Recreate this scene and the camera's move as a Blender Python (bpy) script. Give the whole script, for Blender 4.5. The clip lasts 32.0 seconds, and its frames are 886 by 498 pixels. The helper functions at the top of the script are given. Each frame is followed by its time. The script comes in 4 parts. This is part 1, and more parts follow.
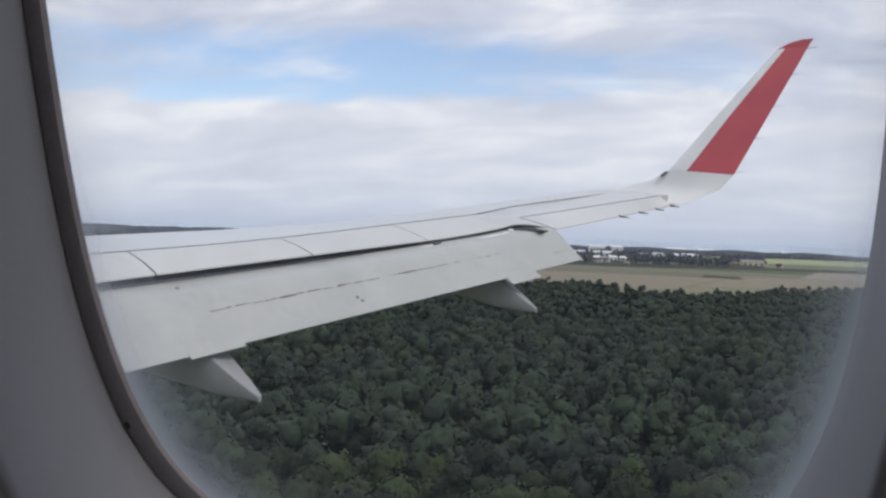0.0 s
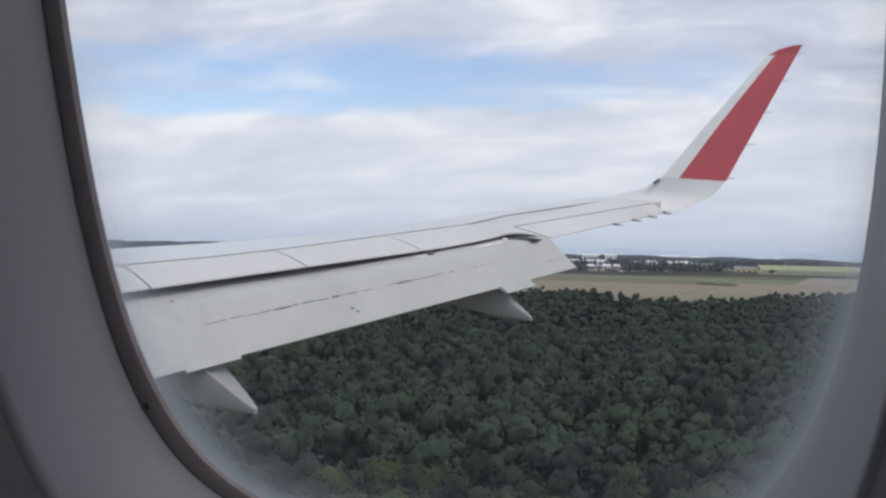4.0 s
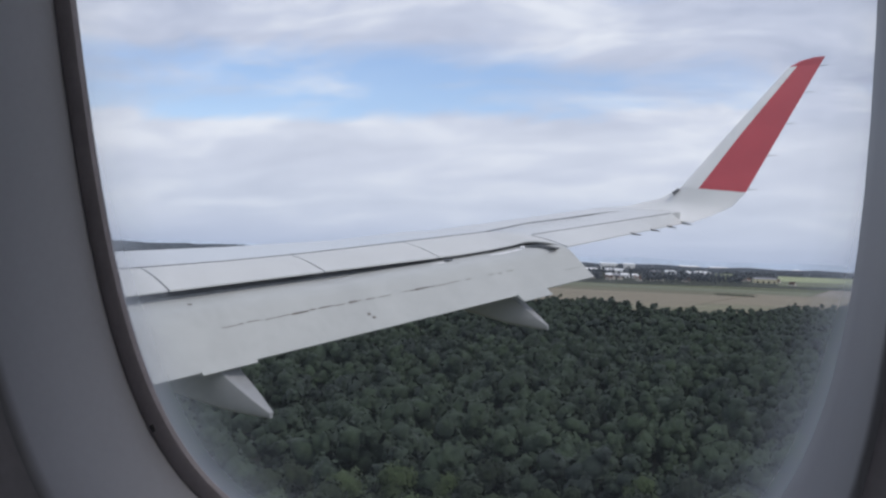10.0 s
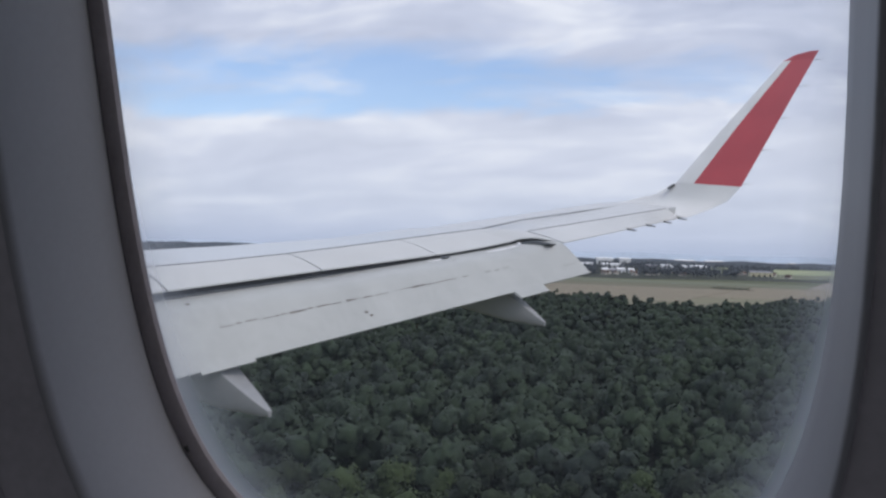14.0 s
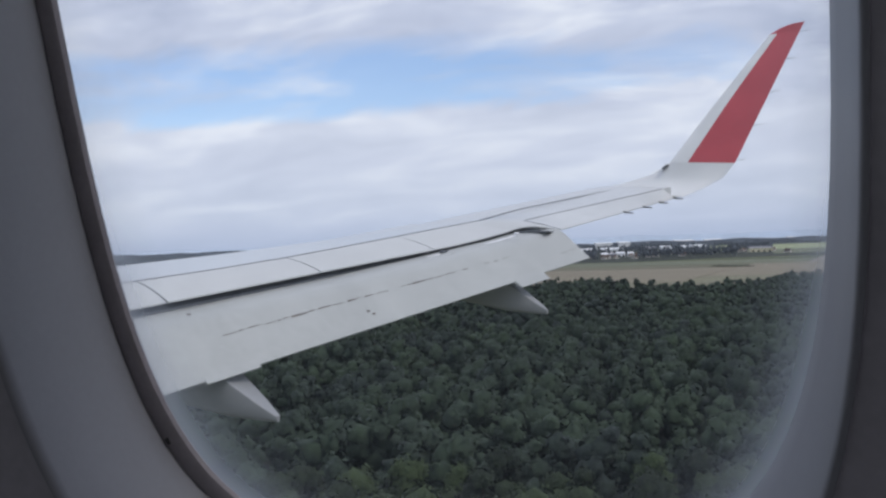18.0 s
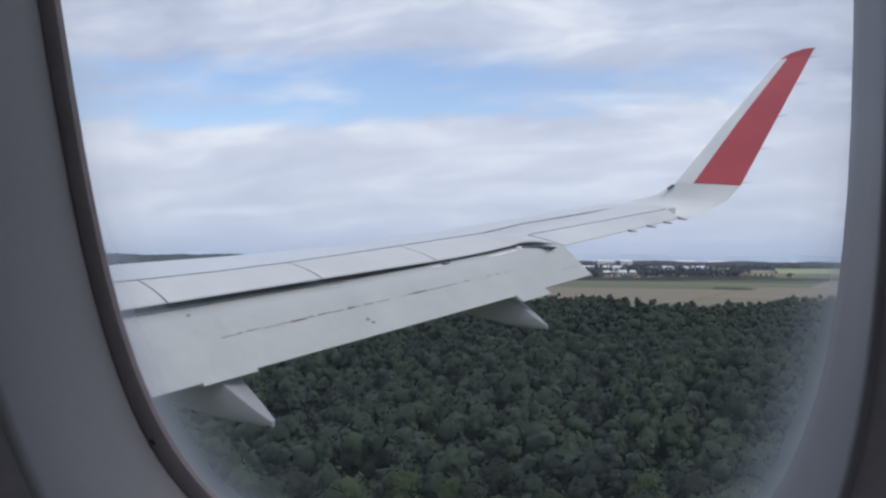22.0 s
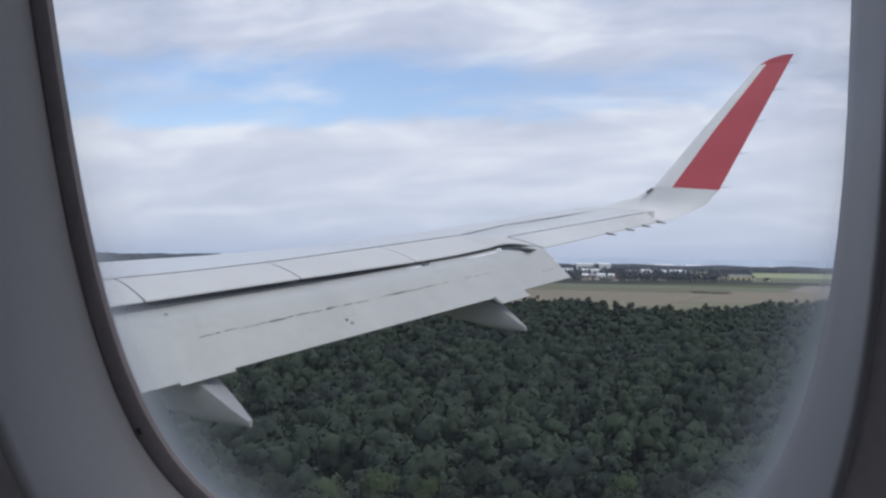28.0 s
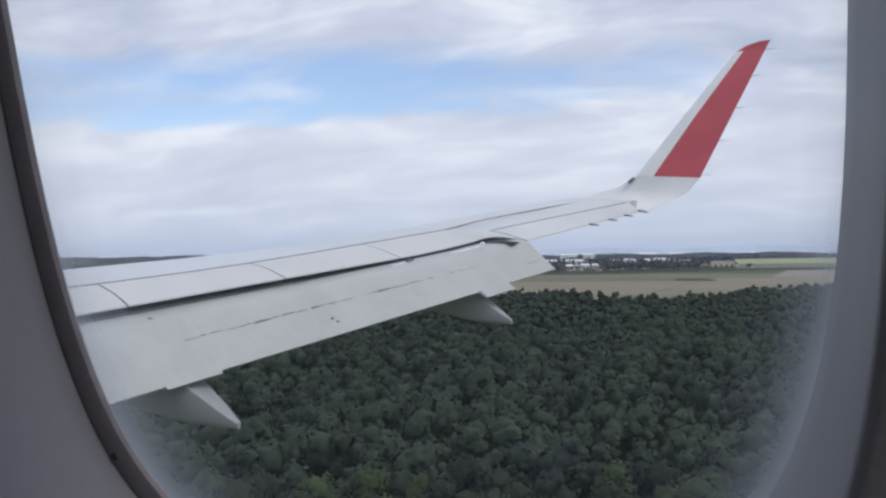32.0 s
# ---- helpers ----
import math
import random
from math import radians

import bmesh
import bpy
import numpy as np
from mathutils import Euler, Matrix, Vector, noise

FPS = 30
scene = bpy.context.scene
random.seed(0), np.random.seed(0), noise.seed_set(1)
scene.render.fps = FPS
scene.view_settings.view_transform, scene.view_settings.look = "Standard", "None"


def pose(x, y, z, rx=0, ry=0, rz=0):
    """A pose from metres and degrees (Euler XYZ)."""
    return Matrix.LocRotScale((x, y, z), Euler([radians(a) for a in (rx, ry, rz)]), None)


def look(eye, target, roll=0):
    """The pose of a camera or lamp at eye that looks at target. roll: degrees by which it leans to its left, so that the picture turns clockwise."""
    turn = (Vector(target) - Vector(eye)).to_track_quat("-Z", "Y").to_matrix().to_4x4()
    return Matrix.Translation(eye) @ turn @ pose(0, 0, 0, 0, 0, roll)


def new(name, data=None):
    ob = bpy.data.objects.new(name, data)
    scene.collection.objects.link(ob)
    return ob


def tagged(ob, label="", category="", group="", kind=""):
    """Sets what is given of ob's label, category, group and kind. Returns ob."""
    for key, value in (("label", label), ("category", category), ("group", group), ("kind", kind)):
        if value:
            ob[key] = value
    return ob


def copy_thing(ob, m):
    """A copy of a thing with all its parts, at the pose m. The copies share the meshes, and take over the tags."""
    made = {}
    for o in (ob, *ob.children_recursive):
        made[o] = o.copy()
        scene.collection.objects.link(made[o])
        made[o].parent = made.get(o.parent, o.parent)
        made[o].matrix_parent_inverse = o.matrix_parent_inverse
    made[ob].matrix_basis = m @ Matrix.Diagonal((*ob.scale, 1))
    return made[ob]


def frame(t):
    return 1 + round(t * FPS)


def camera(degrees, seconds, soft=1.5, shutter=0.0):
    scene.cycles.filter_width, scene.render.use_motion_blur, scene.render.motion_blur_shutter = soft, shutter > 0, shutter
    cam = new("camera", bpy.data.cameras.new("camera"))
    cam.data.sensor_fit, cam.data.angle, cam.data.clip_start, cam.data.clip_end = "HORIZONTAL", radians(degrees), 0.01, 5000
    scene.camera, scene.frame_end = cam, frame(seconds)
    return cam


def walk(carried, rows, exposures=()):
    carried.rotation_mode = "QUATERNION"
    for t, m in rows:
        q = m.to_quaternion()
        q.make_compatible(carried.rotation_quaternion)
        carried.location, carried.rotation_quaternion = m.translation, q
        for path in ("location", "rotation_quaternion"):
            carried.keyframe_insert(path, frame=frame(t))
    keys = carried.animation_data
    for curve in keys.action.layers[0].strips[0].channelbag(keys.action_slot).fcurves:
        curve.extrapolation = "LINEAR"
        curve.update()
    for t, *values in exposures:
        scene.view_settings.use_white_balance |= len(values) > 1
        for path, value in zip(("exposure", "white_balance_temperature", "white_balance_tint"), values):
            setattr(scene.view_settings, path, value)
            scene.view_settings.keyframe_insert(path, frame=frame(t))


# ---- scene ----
LENS = 47.54
EYE = 52.0          # height of the seat's eye above the ground
cam = camera(LENS, 32.0, soft=2.5)
# seconds, metres from the seat's eye (aft, outboard, up), turn in degrees
ROWS = [
    (0.0, -0.0062, 0.0171, 0.0004, 89.199, -2.095, 21.292),
    (0.5, -0.0062, 0.0135, 0.0010, 89.206, -1.625, 20.876),
    (1.0, -0.0061, 0.0099, 0.0017, 88.759, -1.524, 21.168),
    (1.5, -0.0051, 0.0111, 0.0006, 88.715, -0.875, 20.517),
    (2.0, -0.0042, 0.0122, -0.0006, 89.059, -1.492, 20.999),
    (2.5, -0.0038, 0.0060, -0.0016, 89.811, -2.636, 20.625),
    (3.0, -0.0034, -0.0002, -0.0027, 89.534, -3.143, 20.613),
    (3.5, -0.0055, 0.0036, -0.0061, 89.485, -2.222, 20.897),
    (4.0, -0.0077, 0.0073, -0.0095, 89.826, -1.313, 20.925),
    (4.5, -0.0082, 0.0060, -0.0101, 89.916, -1.322, 20.711),
    (6.5, -0.0103, 0.0008, -0.0125, 90.642, -1.049, 20.115),
    (7.0, -0.0109, -0.0006, -0.0131, 90.398, -1.211, 20.373),
    (7.5, -0.0066, 0.0001, -0.0067, 90.351, -1.254, 21.090),
    (8.0, -0.0023, 0.0008, -0.0003, 90.064, -1.270, 21.489),
    (8.5, -0.0040, 0.0014, -0.0044, 89.940, -2.667, 21.470),
    (9.0, -0.0058, 0.0019, -0.0084, 89.880, -1.934, 21.661),
    (9.5, -0.0030, 0.0024, -0.0049, 89.976, -2.237, 21.852),
    (10.0, -0.0003, 0.0029, -0.0013, 90.152, -2.193, 21.954),
    (10.5, -0.0006, -0.0017, 0.0009, 89.890, -0.960, 21.443),
    (11.0, -0.0010, -0.0063, 0.0030, 89.981, -1.227, 21.010),
    (11.5, 0.0038, -0.0091, 0.0075, 89.958, 0.087, 20.925),
    (12.0, 0.0085, -0.0118, 0.0119, 90.011, -0.025, 21.106),
    (12.5, 0.0059, -0.0135, 0.0083, 90.264, 0.275, 21.452),
    (13.0, 0.0033, -0.0151, 0.0048, 90.220, -0.626, 21.711),
    (13.5, 0.0038, -0.0198, 0.0081, 90.063, -0.877, 21.762),
    (14.0, 0.0042, -0.0246, 0.0114, 89.940, -1.691, 21.728),
    (14.5, 0.0043, -0.0213, 0.0103, 90.093, -1.100, 21.582),
    (16.5, 0.0046, -0.0085, 0.0060, 90.101, 1.733, 22.142),
    (17.0, 0.0046, -0.0053, 0.0050, 89.907, 1.903, 21.859),
    (17.5, 0.0049, -0.0067, 0.0032, 89.634, 2.084, 22.058),
    (18.0, 0.0051, -0.0081, 0.0014, 89.668, 1.901, 21.650),
    (18.5, 0.0033, -0.0063, -0.0013, 90.328, 0.100, 21.954),
    (19.0, 0.0016, -0.0045, -0.0041, 90.368, -0.122, 21.963),
    (19.5, 0.0036, -0.0070, -0.0018, 90.174, 0.121, 22.171),
    (20.0, 0.0057, -0.0095, 0.0006, 89.838, 0.562, 22.026),
    (20.5, 0.0039, -0.0048, 0.0003, 89.960, 0.284, 22.046),
    (21.0, 0.0020, -0.0002, 0.0000, 89.654, -0.443, 21.900),
    (21.5, 0.0021, 0.0004, -0.0001, 89.646, -0.384, 21.604),
    (22.0, 0.0022, 0.0009, -0.0002, 90.312, -0.383, 21.790),
    (22.5, 0.0026, -0.0029, 0.0002, 90.500, 0.657, 21.663),
    (23.0, 0.0030, -0.0067, 0.0006, 89.566, 0.925, 21.161),
    (23.5, 0.0031, -0.0038, 0.0019, 89.436, -0.253, 20.584),
    (24.0, 0.0032, -0.0010, 0.0032, 90.063, -0.386, 20.329),
    (24.5, 0.0014, -0.0017, 0.0009, 90.241, -0.929, 20.233),
    (25.0, -0.0003, -0.0024, -0.0014, 90.380, -0.810, 20.511),
    (25.5, -0.0007, 0.0001, -0.0018, 90.542, -1.685, 20.505),
    (26.0, -0.0012, 0.0027, -0.0022, 90.672, -1.322, 20.611),
    (26.5, -0.0014, 0.0023, -0.0027, 90.664, -0.501, 21.146),
    (28.5, -0.0023, 0.0005, -0.0047, 90.233, -0.920, 20.468),
    (29.0, -0.0025, 0.0000, -0.0051, 89.909, 0.440, 20.093),
    (29.5, -0.0001, -0.0016, -0.0019, 89.255, -0.307, 20.086),
    (30.0, 0.0024, -0.0032, 0.0014, 89.975, 0.785, 20.450),
    (30.5, 0.0021, -0.0007, 0.0006, 90.169, 0.177, 20.041),
    (31.0, 0.0019, 0.0019, -0.0001, 90.323, 0.202, 19.488),
    (31.5, -0.0022, 0.0074, 0.0001, 90.269, -0.026, 19.170),
    (32.0, -0.0063, 0.0129, 0.0003, 90.127, 0.768, 19.691),
]
walk(cam, [(t, pose(x, y, z + EYE, rx, ry, rz)) for t, x, y, z, rx, ry, rz in ROWS],
     [(0.0, 0.10, 7000, 10), (4.0, 0.12, 7000, 10), (8.0, 0.0, 6650, 10), (14.0, 0.05, 6650, 11), (20.0, 0.0, 6500, 10), (26.0, 0.0, 6550, 10), (32.0, 0.08, 6650, 10)])

# ---------------------------------------------------------------- light
SUN_EL, SUN_AZ = radians(55), radians(100)      # azimuth clockwise from +y
world = bpy.data.worlds.new("sky")
scene.world = world
world.use_nodes = True
wt = world.node_tree
wt.nodes.clear()


def wn(kind, **kw):
    n = wt.nodes.new(kind)
    for k, v in kw.items():
        n.inputs[k].default_value = v
    return n


def wmath(op, a, b=None, c=None):
    n = wt.nodes.new("ShaderNodeMath")
    n.operation = op
    for i, v in enumerate((a, b, c)):
        if v is None:
            continue
        if isinstance(v, (int, float)):
            n.inputs[i].default_value = v
        else:
            wt.links.new(v, n.inputs[i])
    return n.outputs[0]


def wramp(fac, stops):
    n = wt.nodes.new("ShaderNodeValToRGB")
    e = n.color_ramp.elements
    while len(e) < len(stops):
        e.new(0.5)
    for el, (p, col) in zip(e, stops):
        el.position = p
        el.color = (*col, 1) if isinstance(col, tuple) else (col, col, col, 1)
    wt.links.new(fac, n.inputs[0])
    return n.outputs[0]


sky = wt.nodes.new("ShaderNodeTexSky")
sky.sky_type = "NISHITA"
sky.sun_disc = False
sky.sun_elevation, sky.sun_rotation = SUN_EL, SUN_AZ
sky.air_density, sky.dust_density, sky.ozone_density = 1.0, 0.3, 5.0
tc = wt.nodes.new("ShaderNodeTexCoord")
sep = wt.nodes.new("ShaderNodeSeparateXYZ")
wt.links.new(tc.outputs["Generated"], sep.inputs[0])
dx, dy, dz = sep.outputs
up = wmath("MAXIMUM", dz, 0.0)
den = wmath("ADD", up, 0.27)
com = wt.nodes.new("ShaderNodeCombineXYZ")
wt.links.new(wmath("DIVIDE", dx, den), com.inputs[0])
wt.links.new(wmath("DIVIDE", dy, den), com.inputs[1])


def cloud_noise(scale, detail, rough, shift, stretch=(1, 1, 1), warp=0.4):
    mp = wt.nodes.new("ShaderNodeMapping")
    mp.inputs["Location"].default_value = shift
    mp.inputs["Scale"].default_value = stretch
    mp.inputs["Rotation"].default_value = (0, 0, radians(-22))
    wt.links.new(com.outputs[0], mp.inputs[0])
    n = wn("ShaderNodeTexNoise", Scale=scale, Detail=detail, Roughness=rough, Distortion=warp)
    wt.links.new(mp.outputs[0], n.inputs["Vector"])
    return n.outputs["Fac"]


big = cloud_noise(0.75, 3, 0.5, (3.1, 1.7, 0), (0.8, 1.1, 1))
fine = cloud_noise(3.0, 8, 0.60, (0.4, 5.2, 0), (0.72, 1.12, 1), 0.5)
# a thinner belt of cloud at middle height towards the nose of the aircraft
belt = wmath("MULTIPLY", wramp(dz, [(0.0, 0.0), (0.09, 0.0), (0.125, 1.0), (0.175, 1.0), (0.215, 0.0)]),
             wramp(wmath("ADD", wmath("MULTIPLY", dx, -0.5), 0.5), [(0.45, 0.1), (0.62, 0.7), (0.8, 1.0)]))
cover = wmath("SUBTRACT", wmath("ADD", wmath("MULTIPLY", big, 0.55), wmath("MULTIPLY", fine, 0.75)), wmath("MULTIPLY", belt, 0.29))
# a closed bank of cloud below it, whose top rises towards the tail
bank = wmath("MULTIPLY_ADD", wmath("MULTIPLY_ADD", dy, 0.375, wmath("MULTIPLY", dx, 0.927)), -0.05, wmath("MULTIPLY_ADD", fine, -0.03, dz))
cover = wmath("ADD", cover, wmath("MULTIPLY", wramp(bank, [(0.0, 1.0), (0.102, 1.0), (0.124, 0.0)]), 0.35))
veil = wramp(cover, [(0.33, 0.07), (0.46, 0.56), (0.58, 0.97)])
shade = cloud_noise(3.6, 7, 0.60, (7.7, 2.9, 0), (0.6, 1.1, 1), 0.4)
body = wramp(shade, [(0.34, (0.46, 0.52, 0.675)), (0.5, (0.59, 0.65, 0.80)), (0.64, (0.79, 0.84, 0.94))])
# clouds dimmed towards the unseen port side to darken the inboard faces
port_dim = wramp(wmath("MULTIPLY_ADD", dy, 0.5, 0.5), [(0.0, 0.86), (0.35, 0.92), (0.75, 1.0)])
low = wramp(dz, [(0.0, (0.41, 0.495, 0.68)), (0.02, (0.50, 0.58, 0.75)), (0.05, (0.59, 0.66, 0.80)), (0.085, (0.67, 0.725, 0.85)), (0.118, (0.81, 0.86, 0.95))])
tone = wt.nodes.new("ShaderNodeMix")
tone.data_type = "RGBA"
wt.links.new(wramp(dz, [(0.0, 0.05), (0.045, 0.42), (0.112, 0.62), (0.14, 1.0)]), tone.inputs[0])
wt.links.new(low, tone.inputs[6])
wt.links.new(body, tone.inputs[7])
bg_sky = wn("ShaderNodeBackground", Strength=0.152)
tint = wt.nodes.new("ShaderNodeMix")
tint.data_type, tint.blend_type = "RGBA", "MULTIPLY"
tint.inputs[0].default_value, tint.inputs[7].default_value = 1.0, (1.06, 0.98, 1.0, 1)
wt.links.new(sky.outputs[0], tint.inputs[6])
wt.links.new(tint.outputs[2], bg_sky.inputs[0])
bg_cloud = wn("ShaderNodeBackground", Strength=1.0)
wt.links.new(port_dim, bg_cloud.inputs[1])
wt.links.new(tone.outputs[2], bg_cloud.inputs[0])
wmix = wt.nodes.new("ShaderNodeMixShader")
wt.links.new(veil, wmix.inputs[0])
wt.links.new(bg_sky.outputs[0], wmix.inputs[1])
wt.links.new(bg_cloud.outputs[0], wmix.inputs[2])
wout = wt.nodes.new("ShaderNodeOutputWorld")
wt.links.new(wmix.outputs[0], wout.inputs[0])

sun_data = bpy.data.lights.new("sun", "SUN")
sun_data.energy, sun_data.angle, sun_data.color = 1.05, radians(16), (1.0, 0.95, 0.88)
sun = new("sun", sun_data)
sdir = Vector((math.sin(SUN_AZ) * math.cos(SUN_EL), math.cos(SUN_AZ) * math.cos(SUN_EL), math.sin(SUN_EL)))
sun.matrix_world = look((0, 0, 400), Vector((0, 0, 400)) - sdir)

# ---------------------------------------------------------------- materials


def material(name, base, rough=0.6, metal=0.0, var=0.15, scale=8.0, fine_scale=60.0, bump=0.0, bump_scale=80.0, bump_depth=0.02, contrast=1.0,
             spread=0.0, tint=None, island=False, coat=0.0, stretch=(1, 1, 1)):
    """Two scales of colour variation, roughness variation and a fine relief; spread varies object by object."""
    m = bpy.data.materials.new(name)
    m.use_nodes = True
    t = m.node_tree
    p = t.nodes["Principled BSDF"]
    p.inputs["Metallic"].default_value = metal
    p.inputs["Coat Weight"].default_value = coat
    geo = t.nodes.new("ShaderNodeNewGeometry")
    mp = t.nodes.new("ShaderNodeMapping")
    mp.inputs["Scale"].default_value = stretch
    t.links.new(geo.outputs["Position"], mp.inputs[0])

    def tex(sc, det):
        n = t.nodes.new("ShaderNodeTexNoise")
        n.inputs["Scale"].default_value, n.inputs["Detail"].default_value = sc, det
        t.links.new(mp.outputs[0], n.inputs["Vector"])
        return n.outputs["Fac"]

    def mth(op, a, b):
        n = t.nodes.new("ShaderNodeMath")
        n.operation = op
        for i, v in enumerate((a, b)):
            if isinstance(v, (int, float)):
                n.inputs[i].default_value = v
            else:
                t.links.new(v, n.inputs[i])
        return n.outputs[0]
    a, b = tex(scale, 4), tex(fine_scale, 3)
    f = mth("ADD", mth("MULTIPLY", a, 0.65), mth("MULTIPLY", b, 0.35))
    if island:
        f = mth("ADD", mth("MULTIPLY", f, 0.75), mth("MULTIPLY", geo.outputs["Random Per Island"], 0.25))
    if spread:
        oi = t.nodes.new("ShaderNodeObjectInfo")
        f = mth("ADD", mth("MULTIPLY", f, 1 - spread), mth("MULTIPLY", oi.outputs["Random"], spread))
    ramp = t.nodes.new("ShaderNodeValToRGB")
    lo = [max(0.0, c * (1 - var)) for c in base]
    hi = [min(1.0, c * (1 + var)) for c in (tint or base)]
    e = ramp.color_ramp.elements
    e[0].position, e[0].color = 0.5 - 0.18 / contrast, (*lo, 1)
    e[1].position, e[1].color = 0.5 + 0.18 / contrast, (*hi, 1)
    t.links.new(f, ramp.inputs[0])
    t.links.new(ramp.outputs[0], p.inputs["Base Color"])
    t.links.new(mth("ADD", mth("MULTIPLY", a, 0.25), rough - 0.125), p.inputs["Roughness"])
    if bump:
        bn = t.nodes.new("ShaderNodeBump")
        bn.inputs["Strength"].default_value, bn.inputs["Distance"].default_value = bump, bump_depth
        t.links.new(tex(bump_scale, 4), bn.inputs["Height"])
        t.links.new(bn.outputs[0], p.inputs["Normal"])
    return m


M_PAINT = material("wing_grey_paint", (0.60, 0.615, 0.62), 0.33, 0, 0.09, 1.3, 14, 0.02, 30, coat=0.1, stretch=(0.4, 1, 1))
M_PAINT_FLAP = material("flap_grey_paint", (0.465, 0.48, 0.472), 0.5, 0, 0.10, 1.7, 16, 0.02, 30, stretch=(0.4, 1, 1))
M_SPOILER = material("spoiler_grey_paint", (0.595, 0.605, 0.60), 0.45, 0, 0.08, 1.5, 14, 0.02, 30, stretch=(0.4, 1, 1))
M_WHITE = material("white_gloss_paint", (0.80, 0.81, 0.81), 0.35, 0, 0.07, 2.0, 18, 0.0, coat=0.2)
M_RED = material("red_gloss_paint", (0.52, 0.068, 0.086), 0.4, 0, 0.10, 2.0, 25, 0.0, coat=0.2)
M_DARK = material("dark_gap_and_joint", (0.12, 0.13, 0.14), 0.7, 0, 0.3, 4, 40)
M_SEAL = material("black_rubber_seal", (0.025, 0.025, 0.028), 0.75, 0, 0.3, 20, 200)
# greyer than the wing paint: the flap's shade is put into this colour
M_FAIR = material("fairing_paint_with_shade", (0.32, 0.328, 0.34), 0.45, 0, 0.10, 3, 22)
M_GLINT = material("glint_white", (0.86, 0.86, 0.87), 0.3, 0.0, 0.06, 9, 80)
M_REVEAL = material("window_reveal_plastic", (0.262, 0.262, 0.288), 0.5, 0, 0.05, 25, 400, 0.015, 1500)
M_LINING = material("cabin_lining_plastic", (0.55, 0.55, 0.58), 0.6, 0, 0.08, 12, 300, 0.02, 1500)
M_GASKET = material("window_gasket_rubber", (0.27, 0.245, 0.262), 0.6, 0, 0.14, 60, 500, bump=0.05, bump_scale=900)
M_CARPET = material("cabin_carpet", (0.05, 0.055, 0.08), 0.95, 0, 0.3, 30, 300, 0.3, 500)
M_CROWN = material("broadleaf_crown", (0.014, 0.026, 0.015), 0.95, 0, 0.35, 0.05, 0.9, bump=0.5, bump_scale=1.8, bump_depth=0.3, spread=0.30, contrast=1.4, tint=(0.029, 0.045, 0.016))
# bluer and paler than the near crowns: haze mixed into the canopy colour
M_CANOPY = material("forest_canopy_hazed", (0.021, 0.035, 0.029), 0.95, 0, 0.26, 0.03, 0.3, bump=0.3, bump_scale=1.4, bump_depth=0.3, contrast=1.5, tint=(0.031, 0.049, 0.027))
M_BARK = material("tree_bark", (0.09, 0.07, 0.05), 0.9, 0, 0.35, 2, 20)
M_GROUND = material("meadow_ground", (0.05, 0.075, 0.028), 0.95, 0, 0.4, 0.006, 0.09, tint=(0.085, 0.09, 0.04))
M_FLOOR = material("forest_floor", (0.022, 0.028, 0.016), 0.95, 0, 0.4, 0.05, 0.8)
M_STUBBLE = material("stubble_field", (0.215, 0.185, 0.128), 0.95, 0, 0.2, 0.008, 0.15, spread=0.3, stretch=(0.25, 1, 1))
M_OLIVE = material("ripening_field", (0.160, 0.152, 0.094), 0.95, 0, 0.25, 0.008, 0.15, spread=0.3, stretch=(0.25, 1, 1))
M_PALE = material("pale_harvested_field", (0.25, 0.222, 0.18), 0.95, 0, 0.12, 0.008, 0.15, stretch=(0.25, 1, 1))
M_GRAIN = material("grey_green_grain", (0.14, 0.152, 0.092), 0.95, 0, 0.2, 0.008, 0.15, stretch=(0.25, 1, 1))
M_CROP = material("bright_young_crop", (0.30, 0.335, 0.19), 0.95, 0, 0.12, 0.006, 0.1)
M_GREEN = material("green_pasture", (0.086, 0.118, 0.034), 0.95, 0, 0.3, 0.06, 0.7, contrast=1.8, bump=0.4, bump_scale=1.0, bump_depth=0.3, spread=0.2, tint=(0.06, 0.10, 0.03))
M_DRY = material("dry_airfield_grass", (0.175, 0.122, 0.056), 0.95, 0, 0.22, 0.09, 0.45, contrast=2.2, bump=0.6, bump_scale=0.8, bump_depth=0.5, tint=(0.082, 0.086, 0.036))
M_VERGE = material("rough_verge_grass", (0.075, 0.085, 0.04), 0.95, 0, 0.35, 0.06, 0.6, tint=(0.11, 0.10, 0.05))
M_ASPHALT = material("weathered_asphalt", (0.078, 0.075, 0.075), 0.9, 0, 0.25, 0.1, 1.5)
M_CONCRETE = material("concrete", (0.30, 0.29, 0.27), 0.85, 0, 0.2, 0.3, 3)
M_GRAVEL = material("pale_gravel", (0.38, 0.34, 0.27), 0.95, 0, 0.2, 0.3, 3)
M_HALLW = material("white_cladding", (0.82, 0.83, 0.84), 0.5, 0, 0.08, 0.05, 1.0, spread=0.3)
M_HALLY = material("cream_cladding", (0.62, 0.58, 0.40), 0.6, 0, 0.08, 0.05, 1.0)
M_ROOFG = material("grey_flat_roof", (0.28, 0.28, 0.30), 0.8, 0, 0.2, 0.1, 1.0, spread=0.4)
M_TILE = material("red_brown_roof_tiles", (0.125, 0.078, 0.062), 0.85, 0, 0.3, 0.5, 6.0, spread=0.4)
M_PLASTER = material("house_plaster", (0.55, 0.52, 0.47), 0.85, 0, 0.12, 0.3, 4.0, spread=0.4)
M_GLASSD = material("dark_window_glass", (0.03, 0.035, 0.04), 0.12, 0, 0.3, 0.5, 5)
